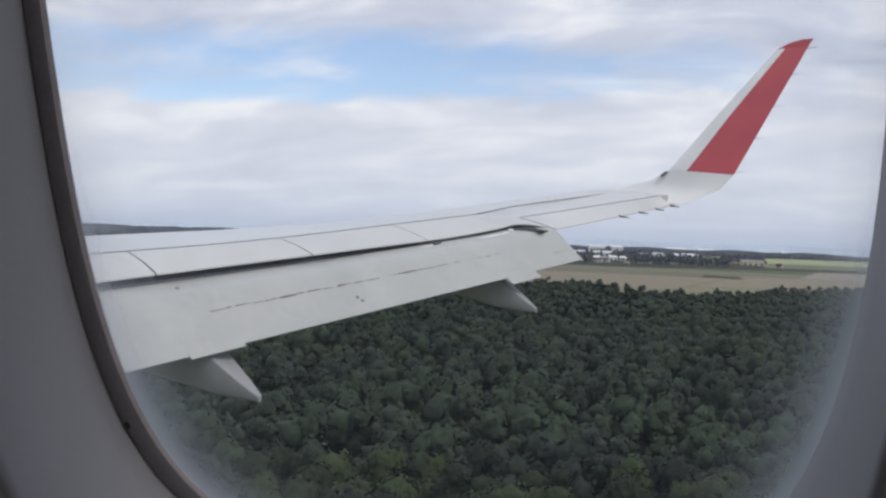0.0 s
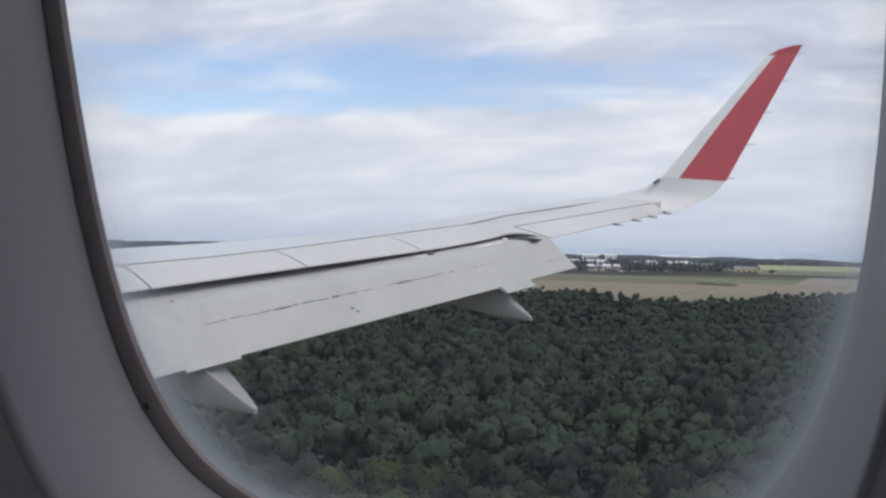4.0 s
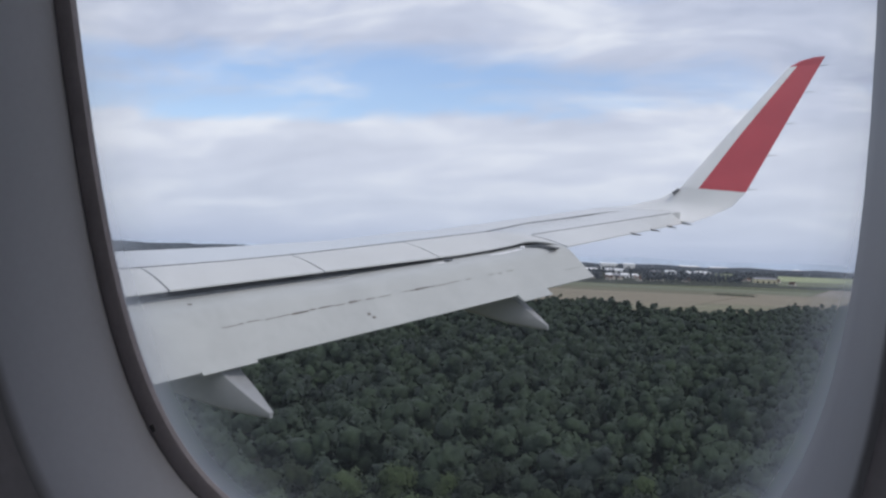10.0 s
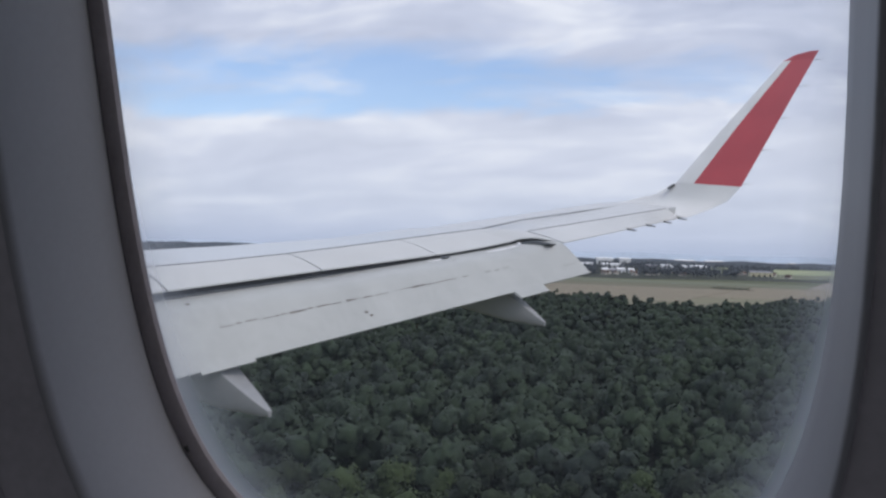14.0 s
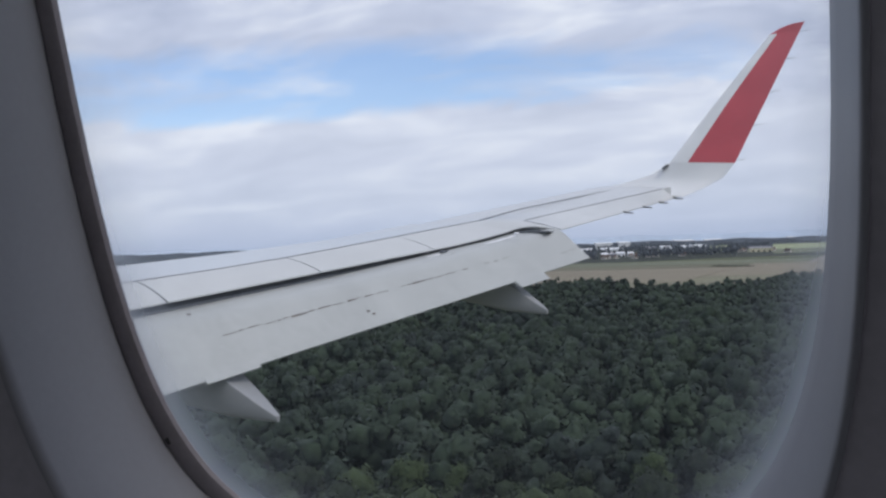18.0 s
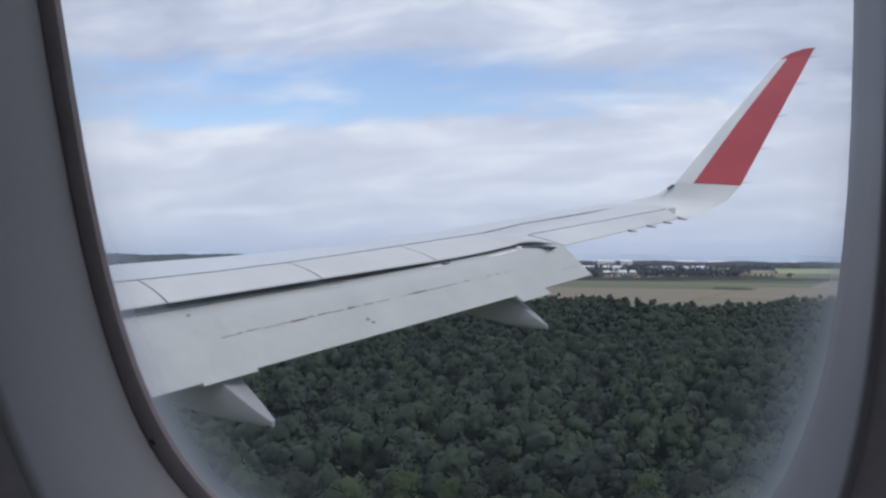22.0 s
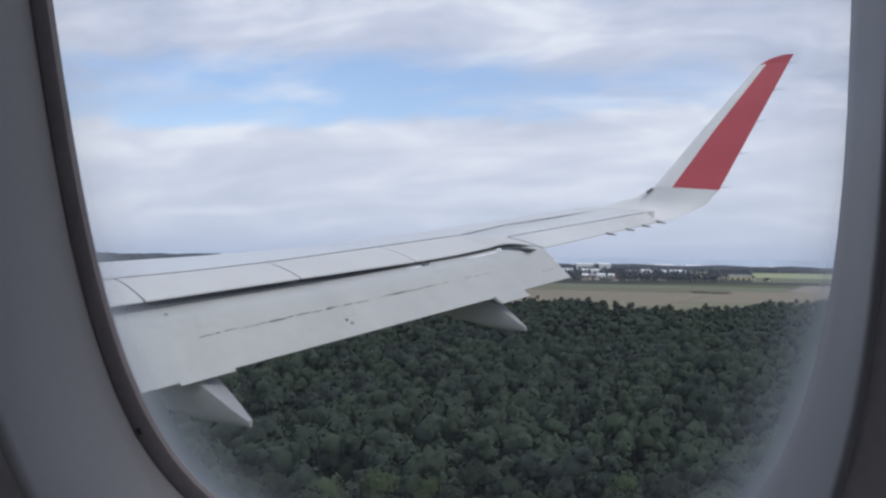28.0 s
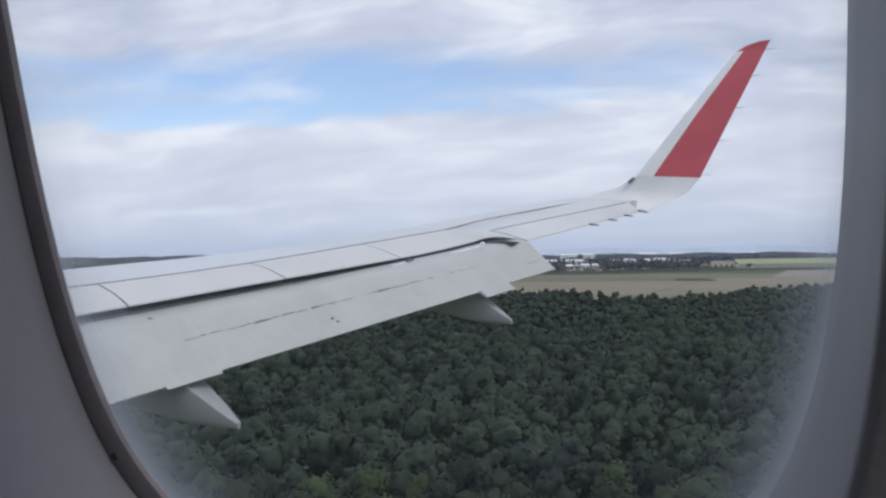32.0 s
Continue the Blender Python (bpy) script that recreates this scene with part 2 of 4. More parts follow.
M_CHECKR = material("red_marker_paint", (0.35, 0.04, 0.05), 0.6, 0, 0.15, 2, 12)
M_FARWOOD = material("ridge_haze_glow", (0.48, 0.55, 0.66), 0.95, 0, 0.15, 0.004, 0.05)
# blue-grey base colours of the next two carry the haze of distance
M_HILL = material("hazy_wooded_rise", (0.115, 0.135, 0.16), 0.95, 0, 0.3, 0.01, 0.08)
M_MIDWOOD = material("hazed_woodland", (0.10, 0.116, 0.135), 0.95, 0, 0.3, 0.01, 0.08)


def pane_material():
    """Acrylic pane: clear, with a thin film of mist and grime that thickens towards the rim."""
    m = bpy.data.materials.new("misted_acrylic_pane")
    m.use_nodes = True
    t = m.node_tree
    t.nodes.clear()
    out = t.nodes.new("ShaderNodeOutputMaterial")
    tr = t.nodes.new("ShaderNodeBsdfTransparent")
    tr.inputs[0].default_value = (0.97, 0.975, 0.985, 1)
    mist = t.nodes.new("ShaderNodeBsdfTranslucent")
    mist.inputs[0].default_value = (0.54, 0.57, 0.62, 1)
    at = t.nodes.new("ShaderNodeAttribute")
    at.attribute_name = "rim"
    geo = t.nodes.new("ShaderNodeNewGeometry")
    no = t.nodes.new("ShaderNodeTexNoise")
    no.inputs["Scale"].default_value, no.inputs["Detail"].default_value = 14, 2
    t.links.new(geo.outputs["Position"], no.inputs["Vector"])
    ad = t.nodes.new("ShaderNodeMath")
    ad.operation = "MULTIPLY_ADD"
    t.links.new(no.outputs["Fac"], ad.inputs[0])
    ad.inputs[1].default_value = 0.08
    t.links.new(at.outputs["Fac"], ad.inputs[2])
    rp = t.nodes.new("ShaderNodeValToRGB")
    e = rp.color_ramp.elements
    # base film also imitates distance haze; rim film also softens the window edge
    e[0].position, e[0].color = 0.04, (0.036, 0.036, 0.036, 1)
    e[1].position, e[1].color = 1.0, (0.54, 0.54, 0.54, 1)
    el = e.new(0.45)
    el.color = (0.095, 0.095, 0.095, 1)
    el = e.new(0.75)
    el.color = (0.27, 0.27, 0.27, 1)
    t.links.new(ad.outputs[0], rp.inputs[0])
    mx = t.nodes.new("ShaderNodeMixShader")
    t.links.new(rp.outputs[0], mx.inputs[0])
    t.links.new(tr.outputs[0], mx.inputs[1])
    t.links.new(mist.outputs[0], mx.inputs[2])
    t.links.new(mx.outputs[0], out.inputs[0])
    return m


M_PANE = pane_material()

# ---------------------------------------------------------------- mesh tools


def mesh_of(name, verts, faces, mat, smooth=False):
    me = bpy.data.meshes.new(name)
    me.from_pydata([tuple(v) for v in verts], [], faces)
    me.materials.append(mat)
    if smooth:
        me.polygons.foreach_set("use_smooth", [True] * len(me.polygons))
    me.update()
    return me


def part(name, me, parent=None, label="", at=None):
    """Links a mesh as one object under a thing or a part."""
    ob = new(name, me)
    if parent is not None:
        ob.parent = parent
    if at is not None:
        ob.matrix_basis = at
    if label:
        tagged(ob, label)
    return ob


def from_bm(name, bm, mat, smooth=False):
    bmesh.ops.recalc_face_normals(bm, faces=bm.faces)
    me = bpy.data.meshes.new(name)
    bm.to_mesh(me)
    bm.free()
    me.materials.append(mat)
    if smooth:
        me.polygons.foreach_set("use_smooth", [True] * len(me.polygons))
    return me


def loft(name, rings, mat, closed=True, caps=True, smooth=True, sharp=35):
    """Skin over rings of equal length."""
    n = len(rings[0])
    verts = [tuple(v) for r in rings for v in r]
    faces = []
    for i in range(len(rings) - 1):
        for j in range(n if closed else n - 1):
            k = (j + 1) % n
            faces.append((i * n + j, i * n + k, (i + 1) * n + k, (i + 1) * n + j))
    if caps and closed:
        faces.append(tuple(range(n - 1, -1, -1)))
        faces.append(tuple((len(rings) - 1) * n + j for j in range(n)))
    bm = bmesh.new()
    vs = [bm.verts.new(v) for v in verts]
    for f in faces:
        bm.faces.new([vs[i] for i in f])
    bmesh.ops.recalc_face_normals(bm, faces=bm.faces)
    me = bpy.data.meshes.new(name)
    bm.to_mesh(me)
    bm.free()
    me.materials.append(mat)
    if smooth:
        me.polygons.foreach_set("use_smooth", [True] * len(me.polygons))
        me.set_sharp_from_angle(angle=radians(sharp))
    return me


def box(name, size, mat, bevel=0.0, centre=(0, 0, 0)):
    bm = bmesh.new()
    bmesh.ops.create_cube(bm, size=1)
    for v in bm.verts:
        v.co = Vector((v.co.x * size[0] + centre[0], v.co.y * size[1] + centre[1], v.co.z * size[2] + centre[2]))
    if bevel:
        bmesh.ops.bevel(bm, geom=list(bm.edges), offset=bevel, segments=2, affect="EDGES", profile=0.5)
    return from_bm(name, bm, mat)


def rod(name, a, b, ra, rb, mat, n=8):
    a, b = Vector(a), Vector(b)
    d = (b - a).normalized()
    u = d.orthogonal().normalized()
    w = d.cross(u)
    rings = [[p + (u * math.cos(2 * math.pi * k / n) + w * math.sin(2 * math.pi * k / n)) * r for k in range(n)] for p, r in ((a, ra), (b, rb))]
    return loft(name, rings, mat, sharp=50)


def at_seat(x, y, z):
    return Vector((x, y, z + EYE))


def lerp(a, b, t):
    return a + (b - a) * t


M_SHADE = material("dark_shade_track", (0.42, 0.40, 0.44), 0.7, 0, 0.15, 30, 300)
CABIN_W = 1.05     # watts of each unseen fill lamp at a neighbouring window's place

# ---------------------------------------------------------------- the cabin window
WX, WZ, WA, WB, WN, LEAN, WD = -0.1126, 0.0978, 0.1171, 0.1973, 3.69, 0.2338, 0.27
N_IN = Vector((0, -math.cos(LEAN), -math.sin(LEAN)))


def oval(grow_l, grow_r, grow_z, depth, n=96, fade=False):
    """A ring of the rounded window outline, grown and moved depth metres into the cabin."""
    out = []
    cx, a = WX + (grow_r - grow_l) / 2, WA + (grow_r + grow_l) / 2
    for k in range(n):
        th = 2 * math.pi * k / n
        c, s = math.cos(th), math.sin(th)
        x = cx + a * math.copysign(abs(c) ** (2 / WN), c)
        gz = grow_r + (grow_z - grow_r) * min(1.0, max(0.0, 0.35 - 0.8 * c)) if fade else grow_z
        z = WZ + (WB + gz) * math.copysign(abs(s) ** (2 / WN), s)
        out.append(at_seat(x, WD - z * math.tan(LEAN), z) + N_IN * depth)
    return out


def rect_ring(x0, x1, z0, z1, depth, n=96, bent=False):
    """The same number of points round a rectangle of the wall's plane, met by rays from the window's centre."""
    out = []
    cx, cz = WX, WZ
    for k in range(n):
        th = 2 * math.pi * k / n
        c, s = math.cos(th), math.sin(th)
        t = min(((x1 if c > 0 else x0) - cx) / c if abs(c) > 1e-9 else 1e9, ((z1 if s > 0 else z0) - cz) / s if abs(s) > 1e-9 else 1e9)
        x, z = cx + c * t, cz + s * t
        if bent:
            y = float(np.interp(z, [-1.02, -0.35, 0.5, 0.95], [0.16, WD + 0.35 * math.tan(LEAN), WD - 0.5 * math.tan(LEAN), -0.22]))
        else:
            y = WD - z * math.tan(LEAN)
        out.append(at_seat(x, y, z) + N_IN * depth)
    return out


window = tagged(new("window_1"), "rounded airliner cabin window with grey plastic reveal and misted pane", "window", kind="structure")


def pane_mesh(depth, mat):
    """Rings of the outline, each with its nearness to the rim."""
    c = at_seat(WX, WD - WZ * math.tan(LEAN), WZ) + N_IN * depth
    verts, faces, rim, rings = [c], [], [0.0], []
    steps = [(-0.02 * (1 - k / 16), (k / 16) ** 1.35) for k in range(17)] + [(0.002, 1.0)]
    for grow, near in steps:
        rings.append(len(verts))
        for p in oval(grow * (2.2 if grow < 0 else 1), min(grow * 1.3, 0.0005), grow * (1.2 if grow < 0 else 1), depth, fade=True):
            verts.append(p)
            # film thinned towards the top, shaped so it does not dim the sky
            rim.append(near * float(np.interp(p.z - EYE, [-0.03, 0.03, 0.12], [1.0, 0.8, 0.6])))
    n = 96
    for j in range(n):
        faces.append((0, rings[0] + j, rings[0] + (j + 1) % n))
        for a, b in zip(rings, rings[1:]):
            faces.append((a + j, b + j, b + (j + 1) % n, a + (j + 1) % n))
    me = mesh_of("pane", verts, faces, mat)
    me.attributes.new("rim", "FLOAT", "POINT").data.foreach_set("value", rim)
    return me


pane = part("window_pane", pane_mesh(-0.0005, M_PANE), window, "clear acrylic pane, misted and grimy towards its rim")
pane.visible_shadow = False
part("gasket", loft("gasket", [oval(a, b, a, d, fade=True) for a, b, d in ((0.004, 0.002, -0.004), (0.0, 0.0004, -0.001), (0.0005, 0.0004, 0.0012), (0.003, 0.0008, 0.0025),
                               (0.0062, 0.0016, 0.0022), (0.0075, 0.003, -0.004))], M_GASKET, caps=False), window, "dark worn rubber seal")
tab = oval(0.0045, 0.0012, 0.0045, 0.0026, fade=True)
part("seal_tab", rod("seal_tab", tab[59], tab[59].lerp(tab[60], 0.35), 0.0008, 0.0005, M_SEAL, 8), window, "small black tab on the seal")
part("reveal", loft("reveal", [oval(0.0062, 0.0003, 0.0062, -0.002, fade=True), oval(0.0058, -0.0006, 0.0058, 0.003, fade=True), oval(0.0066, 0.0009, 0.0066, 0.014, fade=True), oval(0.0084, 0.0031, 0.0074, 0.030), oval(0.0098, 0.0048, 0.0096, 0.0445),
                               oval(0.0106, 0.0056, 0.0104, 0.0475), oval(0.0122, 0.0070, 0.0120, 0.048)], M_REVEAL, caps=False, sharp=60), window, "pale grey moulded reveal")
part("trim_ring", loft("trim_ring", [oval(0.0119, 0.0068, 0.0117, 0.047), oval(0.0126, 0.0074, 0.0124, 0.0458), oval(0.0146, 0.0090, 0.0142, 0.0462), oval(0.0166, 0.0108, 0.0160, 0.047), oval(0.039, 0.026, 0.035, 0.050),
                                     oval(0.041, 0.028, 0.037, 0.060)], M_SHADE, caps=False), window, "dark shade track round the reveal")

wall = tagged(new("wall_starboard", loft("wall_starboard", [oval(0.040, 0.027, 0.036, 0.059), oval(0.052, 0.038, 0.048, 0.064),
                                                            rect_ring(-2.6, 2.4, -0.35, 0.50, 0.064),
                                                            rect_ring(-2.6, 2.4, -1.02, 0.95, 0.064, bent=True), rect_ring(-2.6, 2.4, -1.02, 0.95, 0.040, bent=True)], M_LINING, caps=False, sharp=20)),
              "grey moulded plastic cabin side lining round the window", "wall", kind="structure")
RX0, RX1, RZ0, RZ1 = -0.62, 0.40, -0.32, 0.46
skin = tagged(new("fuselage_skin"), "white painted fuselage skin of the airliner", "fuselage", kind="structure")
part("window_surround", loft("window_surround", [oval(0.012, 0.012, 0.012, -0.008), oval(0.045, 0.045, 0.045, -0.03), rect_ring(RX0, RX1, RZ0, RZ1, -0.030),
                                                 rect_ring(RX0, RX1, RZ0, RZ1, -0.024)], M_WHITE, caps=False, sharp=20), skin)
YC, ZC, RAD = -1.66, -0.38, 1.975


def tube():
    """The fuselage shell: a ribbed tube, open where the window plate sits."""
    xs = [-15.0, -9.0, -5.0, -2.5, RX0 + 0.02, RX1 - 0.02, 2.5, 6.0, 11.0, 16.0]
    n = 72
    verts, faces = [], []
    for r in (RAD, RAD - 0.012):
        for x in xs:
            for k in range(n):
                a = 2 * math.pi * k / n
                verts.append(at_seat(x, YC + r * math.cos(a), ZC + r * math.sin(a)))
    m = len(xs)
    for lay in (0, 1):
        for i in range(m - 1):
            for k in range(n):
                z = ZC + RAD * math.sin(2 * math.pi * (k + 0.5) / n)
                if i == 4 and (k < n // 4 or k > 3 * n // 4) and RZ0 + 0.03 < z < RZ1 - 0.02:
                    continue
                o = lay * m * n
                faces.append((o + i * n + k, o + i * n + (k + 1) % n, o + (i + 1) * n + (k + 1) % n, o + (i + 1) * n + k))
    me = mesh_of("shell", verts, faces, M_WHITE, True)
    return me


part("shell", tube(), skin)

# the rest of the cabin, closed behind the camera
CAB = [(-1.02, 0.10), (0.95, -0.29), (1.13, -0.62), (1.16, -2.3), (0.95, -2.9), (-0.1, -3.15), (-1.02, -3.1)]


def strip(name, pts, label, cat, mat, thick=0.03):
    """A cabin surface that runs the length of the cabin, with thickness."""
    rings = []
    for x in (-2.6, 2.4):
        inner = [at_seat(x, y, z) for z, y in pts]
        outer = [at_seat(x, y + (thick if y > -1.4 else -thick), z + (thick if z > 0 else -thick)) for z, y in reversed(pts)]
        rings.append(inner + outer)
    return tagged(new(name, loft(name, rings, mat, sharp=20)), label, cat, kind="structure")


strip("ceiling", CAB[1:5], "pale grey curved cabin ceiling", "ceiling", M_LINING)
strip("wall_port", CAB[4:7], "grey plastic lining of the far cabin side", "wall", M_LINING)
strip("floor", [CAB[6], CAB[0]], "dark blue carpeted cabin floor", "floor", M_CARPET)
for nm, x in (("wall_forward", -2.6), ("wall_aft", 2.4)):
    ring = [[at_seat(x + dxx, y, z) for z, y in CAB] for dxx in (0.0, 0.03)]
    tagged(new(nm, loft(nm, ring, M_LINING, sharp=20)), "plain grey cabin bulkhead", "wall", kind="structure")

# ---------------------------------------------------------------- the wing
wing = tagged(new("aircraft_wing"), "light grey airliner wing with lowered flap and red winglet", "wing")


def f_hinge(y):
    """Spoiler hinge line: aft and up, at the span y."""
    return -5.08 + 0.275 * (y - 8.6), float(np.interp(y, [0.4, 6.0, 7.0, 7.8, 8.6, 9.4, 10.2, 11.0, 11.85], [-0.71, -0.303, -0.226, -0.163, -0.088, -0.002, 0.088, 0.178, 0.272]))


def f_spoiler(y):
    """Trailing edge of the spoilers."""
    return -4.60 + 0.305 * (y - 8.43), -0.23 + 0.103 * (y - 8.43) + f_lift(y)


def f_lift(y):
    """The outer end of spoiler and flap curves up to the aileron."""
    return 0.058 * max(0.0, (y - 10.2) / 1.54) ** 1.6


def f_nose(y):
    return -3.8 + 0.52 * (y - 15.0)


def f_crest(y):
    return float(np.interp(y, [0.4, 7.5, 9.3, 11.0, 13.0, 14.95], [-0.62, -0.165, -0.03, 0.132, 0.455, 0.77]))


def f_aileron(y):
    """Aileron hinge line."""
    t = (y - 11.85) / 2.75
    return lerp(-3.638, -2.458, t), lerp(0.245, 0.661, t)


def f_aileron_edge(y):
    t = (y - 11.85) / 3.05
    return lerp(-3.167, -2.178, t), lerp(0.118, 0.569, t)


def box_section(y, rear):
    """Closed section of the fixed wing from its nose to the hinge line."""
    xr, zr = rear(y)
    xn, zc = f_nose(y), f_crest(y)
    c = xr - xn
    depth = 0.16 * c + 0.05
    top = []
    for k in range(13):
        u = k / 12
        # round nose, crest at 45 %, then falling to the hinge
        if u < 0.45:
            z = zc - 0.55 * depth * (1 - u / 0.45) ** 2.4
        else:
            z = lerp(zc, zr, ((u - 0.45) / 0.55) ** 1.6)
        top.append(at_seat(xn + c * (u ** 1.25), y, z))
    low = []
    for k in range(9):
        u = 1 - k / 9
        z = lerp(zr - 0.10, zc - depth * 0.95, min(1, (1 - u) / 0.5)) if u > 0.5 else zc - depth * lerp(0.62, 0.95, (u / 0.5) ** 0.5)
        low.append(at_seat(xn + c * u, y, z))
    return top + low


part("wing_box", loft("wing_box", [box_section(y, f_hinge) for y in (0.25, 2.0, 4.0, 6.0, 7.0, 8.0, 9.3, 10.6, 11.79)] + [box_section(y, f_aileron) for y in (11.81, 12.6, 13.4, 14.2, 14.95)], M_PAINT),
     wing, "pale grey riveted upper skin")
# seam along the front of the spoiler bay and skin joints
rings = []
for y in (0.6, 4.0, 6.0, 7.0, 7.8, 8.6, 9.4, 10.2, 11.0, 11.78):
    x, z = f_hinge(y)
    rings.append([at_seat(x - 0.006, y, z + 0.003), at_seat(x + 0.006, y, z + 0.003), at_seat(x + 0.006, y, z - 0.01), at_seat(x - 0.006, y, z - 0.01)])
for y, x, z in ((12.6, -3.93, 0.412), (13.6, -3.52, 0.556), (14.7, -3.07, 0.716)):
    rings.append([at_seat(x - 0.003, y, z + 0.002), at_seat(x + 0.003, y, z + 0.002), at_seat(x + 0.003, y, z - 0.01), at_seat(x - 0.003, y, z - 0.01)])
part("skin_joint", loft("skin_joint", rings, M_DARK, smooth=False), wing, "dark narrow skin joint")

# spoilers: one panel each, edges square to the swept hinge
EDGES = [0.6, 3.35, 5.10, 6.76, 8.43, 10.07, 11.42]
for y0, y1 in zip(EDGES, EDGES[1:]):
    rings = []
    for k in range(5):
        row = []
        yy = lerp(y0 + 0.010, y1 - (0.010 if y1 < 11 else 0.0), k / 4)
        xs, zs = f_spoiler(yy)
        ya = min(yy + 0.16, 11.85)
        xh, zh = f_hinge(ya)
        for u in (0.03, 0.25, 0.5, 0.75, 1.0):
            bulge = 0.018 * math.sin(math.pi * u)
            row.append(at_seat(lerp(xh, xs, u), lerp(ya, yy, u), lerp(zh, zs, u) + bulge))
        under = [p - Vector((0, 0, 0.012 + 0.02 * (1 - i / 4))) for i, p in enumerate(row)]
        rings.append(row + under[::-1])
    part("spoiler", loft("spoiler", rings, M_SPOILER, sharp=40), wing, "flush grey spoiler panel")
# fixed skin that carries the surface on from the last spoiler to the aileron
rings = []
for k in range(7):
    t = k / 6
    a = Vector((f_hinge(lerp(11.58, 11.85, t))[0], lerp(11.58, 11.875, t), f_hinge(lerp(11.58, 11.85, t))[1]))
    xs, zs = f_spoiler(11.42)
    b = Vector((lerp(xs, -3.20, t ** 1.3), lerp(11.42, 11.872, t), lerp(zs, 0.125, t ** 1.3) + 0.05 * math.sin(math.pi * t)))
    row = [at_seat(*a.lerp(b, u)) + Vector((0, 0, lerp(0.018, 0.052, t) * math.sin(math.pi * u))) for u in (0.03, 0.2, 0.4, 0.56, 0.72, 0.86, 1.0)]
    rings.append(row + [p - Vector((0, 0, 0.012 + 0.02 * (1 - n / 6))) for n, p in enumerate(row)][::-1])
part("fixed_panel", loft("fixed_panel", rings, M_SPOILER, sharp=50), wing)
# cove behind the spoilers, its dark colour standing in for the slot's shade
rings = []
for y in (0.6, 4.0, 7.0, 9.5, 11.72):
    xs, zs = f_spoiler(y)
    xh, zh = f_hinge(y)
    rings.append([at_seat(xh, y, zh - 0.05), at_seat(xs - 0.05, y, zs - 0.06), at_seat(xs + 0.02, y, zs - 0.20), at_seat(xs - 0.2, y, zs - 0.34), at_seat(xh, y, zh - 0.3)])
part("flap_cove", loft("flap_cove", rings, M_DARK, sharp=20), wing, "dark cavity behind the spoilers")


def flap_upper(y, u):
    """The flap's upper surface; u runs from its nose to its trailing edge."""
    xs, zs = f_spoiler(y)
    t = (y - 6.95) / 4.8
    end = (lerp(0.57, 0.735, t), lerp(-0.57, -0.358, t))
    knee = (lerp(0.20, 0.36, t), lerp(-0.16, -0.025, t))
    nose = (-0.03, float(np.interp(y, [7.0, 8.6, 10.2], [-0.085, -0.075, -0.045])))
    zs -= f_lift(y) * u

    def line(v):
        if v < 0.4:
            w = v / 0.4
            return lerp(nose[0], knee[0], w), lerp(nose[1], knee[1], w)
        w = (v - 0.4) / 0.6
        return lerp(knee[0], end[0], w), lerp(knee[1], end[1], w)
    h = 0.09 if 0.09 < u < 0.91 else 0.0
    a, b, c = line(u - h), line(u), line(u + h)
    return xs + (a[0] + 2 * b[0] + c[0]) / 4, zs + (a[1] + 2 * b[1] + c[1]) / 4


def flap_ring(y):
    ring = []
    for k in range(11):
        x, z = flap_upper(y, k / 10)
        ring.append(at_seat(x, y, z))
    for k in range(10, -1, -1):
        u = k / 10
        x, z = flap_upper(y, u)
        th = 0.012 + 0.13 * (1 - u) ** 0.8
        ring.append(at_seat(x - th * 0.55, y, z - th * 0.8))
    x, z = flap_upper(y, 0.0)
    ring.append(at_seat(x - 0.13, y, z - 0.05))
    return ring


FLAP = [0.6, 3.0, 5.0, 6.9, 8.4, 9.9, 11.0, 11.86]
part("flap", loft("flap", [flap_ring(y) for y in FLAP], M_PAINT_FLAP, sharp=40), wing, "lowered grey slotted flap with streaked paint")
# dashed sealant line, fasteners and drips on the flap
rnd = random.Random(5)


def on_flap(y, u, lift=0.003):
    x, z = flap_upper(y, u)
    x2, z2 = flap_upper(y, u + 0.02)
    n = Vector((-(z2 - z), 0, x2 - x)).normalized()
    return at_seat(x, y, z) + n * lift, n


def flap_mark(y, u, length, width):
    a, n = on_flap(y, u)
    b, _ = on_flap(y + length, u)
    d = (b - a).normalized()
    s = n.cross(d) * width / 2
    v = [a - s, b - s * rnd.uniform(0.3, 1), b + s * rnd.uniform(0.3, 1), a + s]
    v += [p - n * 0.004 for p in v]
    return mesh_of("sealant_dash", v, [(0, 1, 2, 3), (4, 7, 6, 5), (0, 4, 5, 1), (1, 5, 6, 2), (2, 6, 7, 3), (3, 7, 4, 0)], M_STAIN)


M_STAIN = material("grey_sealant_streak", (0.20, 0.185, 0.17), 0.8, 0, 0.4, 5, 60)
y = 6.95
while y < 10.75:
    ln = rnd.uniform(0.04, 0.19)
    if not 8.72 < y < 8.95 and not 10.0 < y < 10.2:
        part("sealant_dash", flap_mark(y, 0.618 + rnd.uniform(-0.006, 0.006), ln, rnd.choice((0.007, 0.010, 0.014, 0.024))), wing)
    y += ln + rnd.uniform(0.015, 0.06) * (1 if y < 9.3 else 1.8)
for y, u in ((6.86, 0.20), (8.40, 0.80), (8.43, 0.85), (10.1, 0.25), (11.6, 0.45)):
    part("fastener", flap_mark(y, u, 0.035, 0.03), wing)
for y, u, ln in ((8.52, 0.06, 0.18), (10.2, 0.06, 0.2)):
    part("paint_scuff", flap_mark(y, u, ln, 0.016), wing)


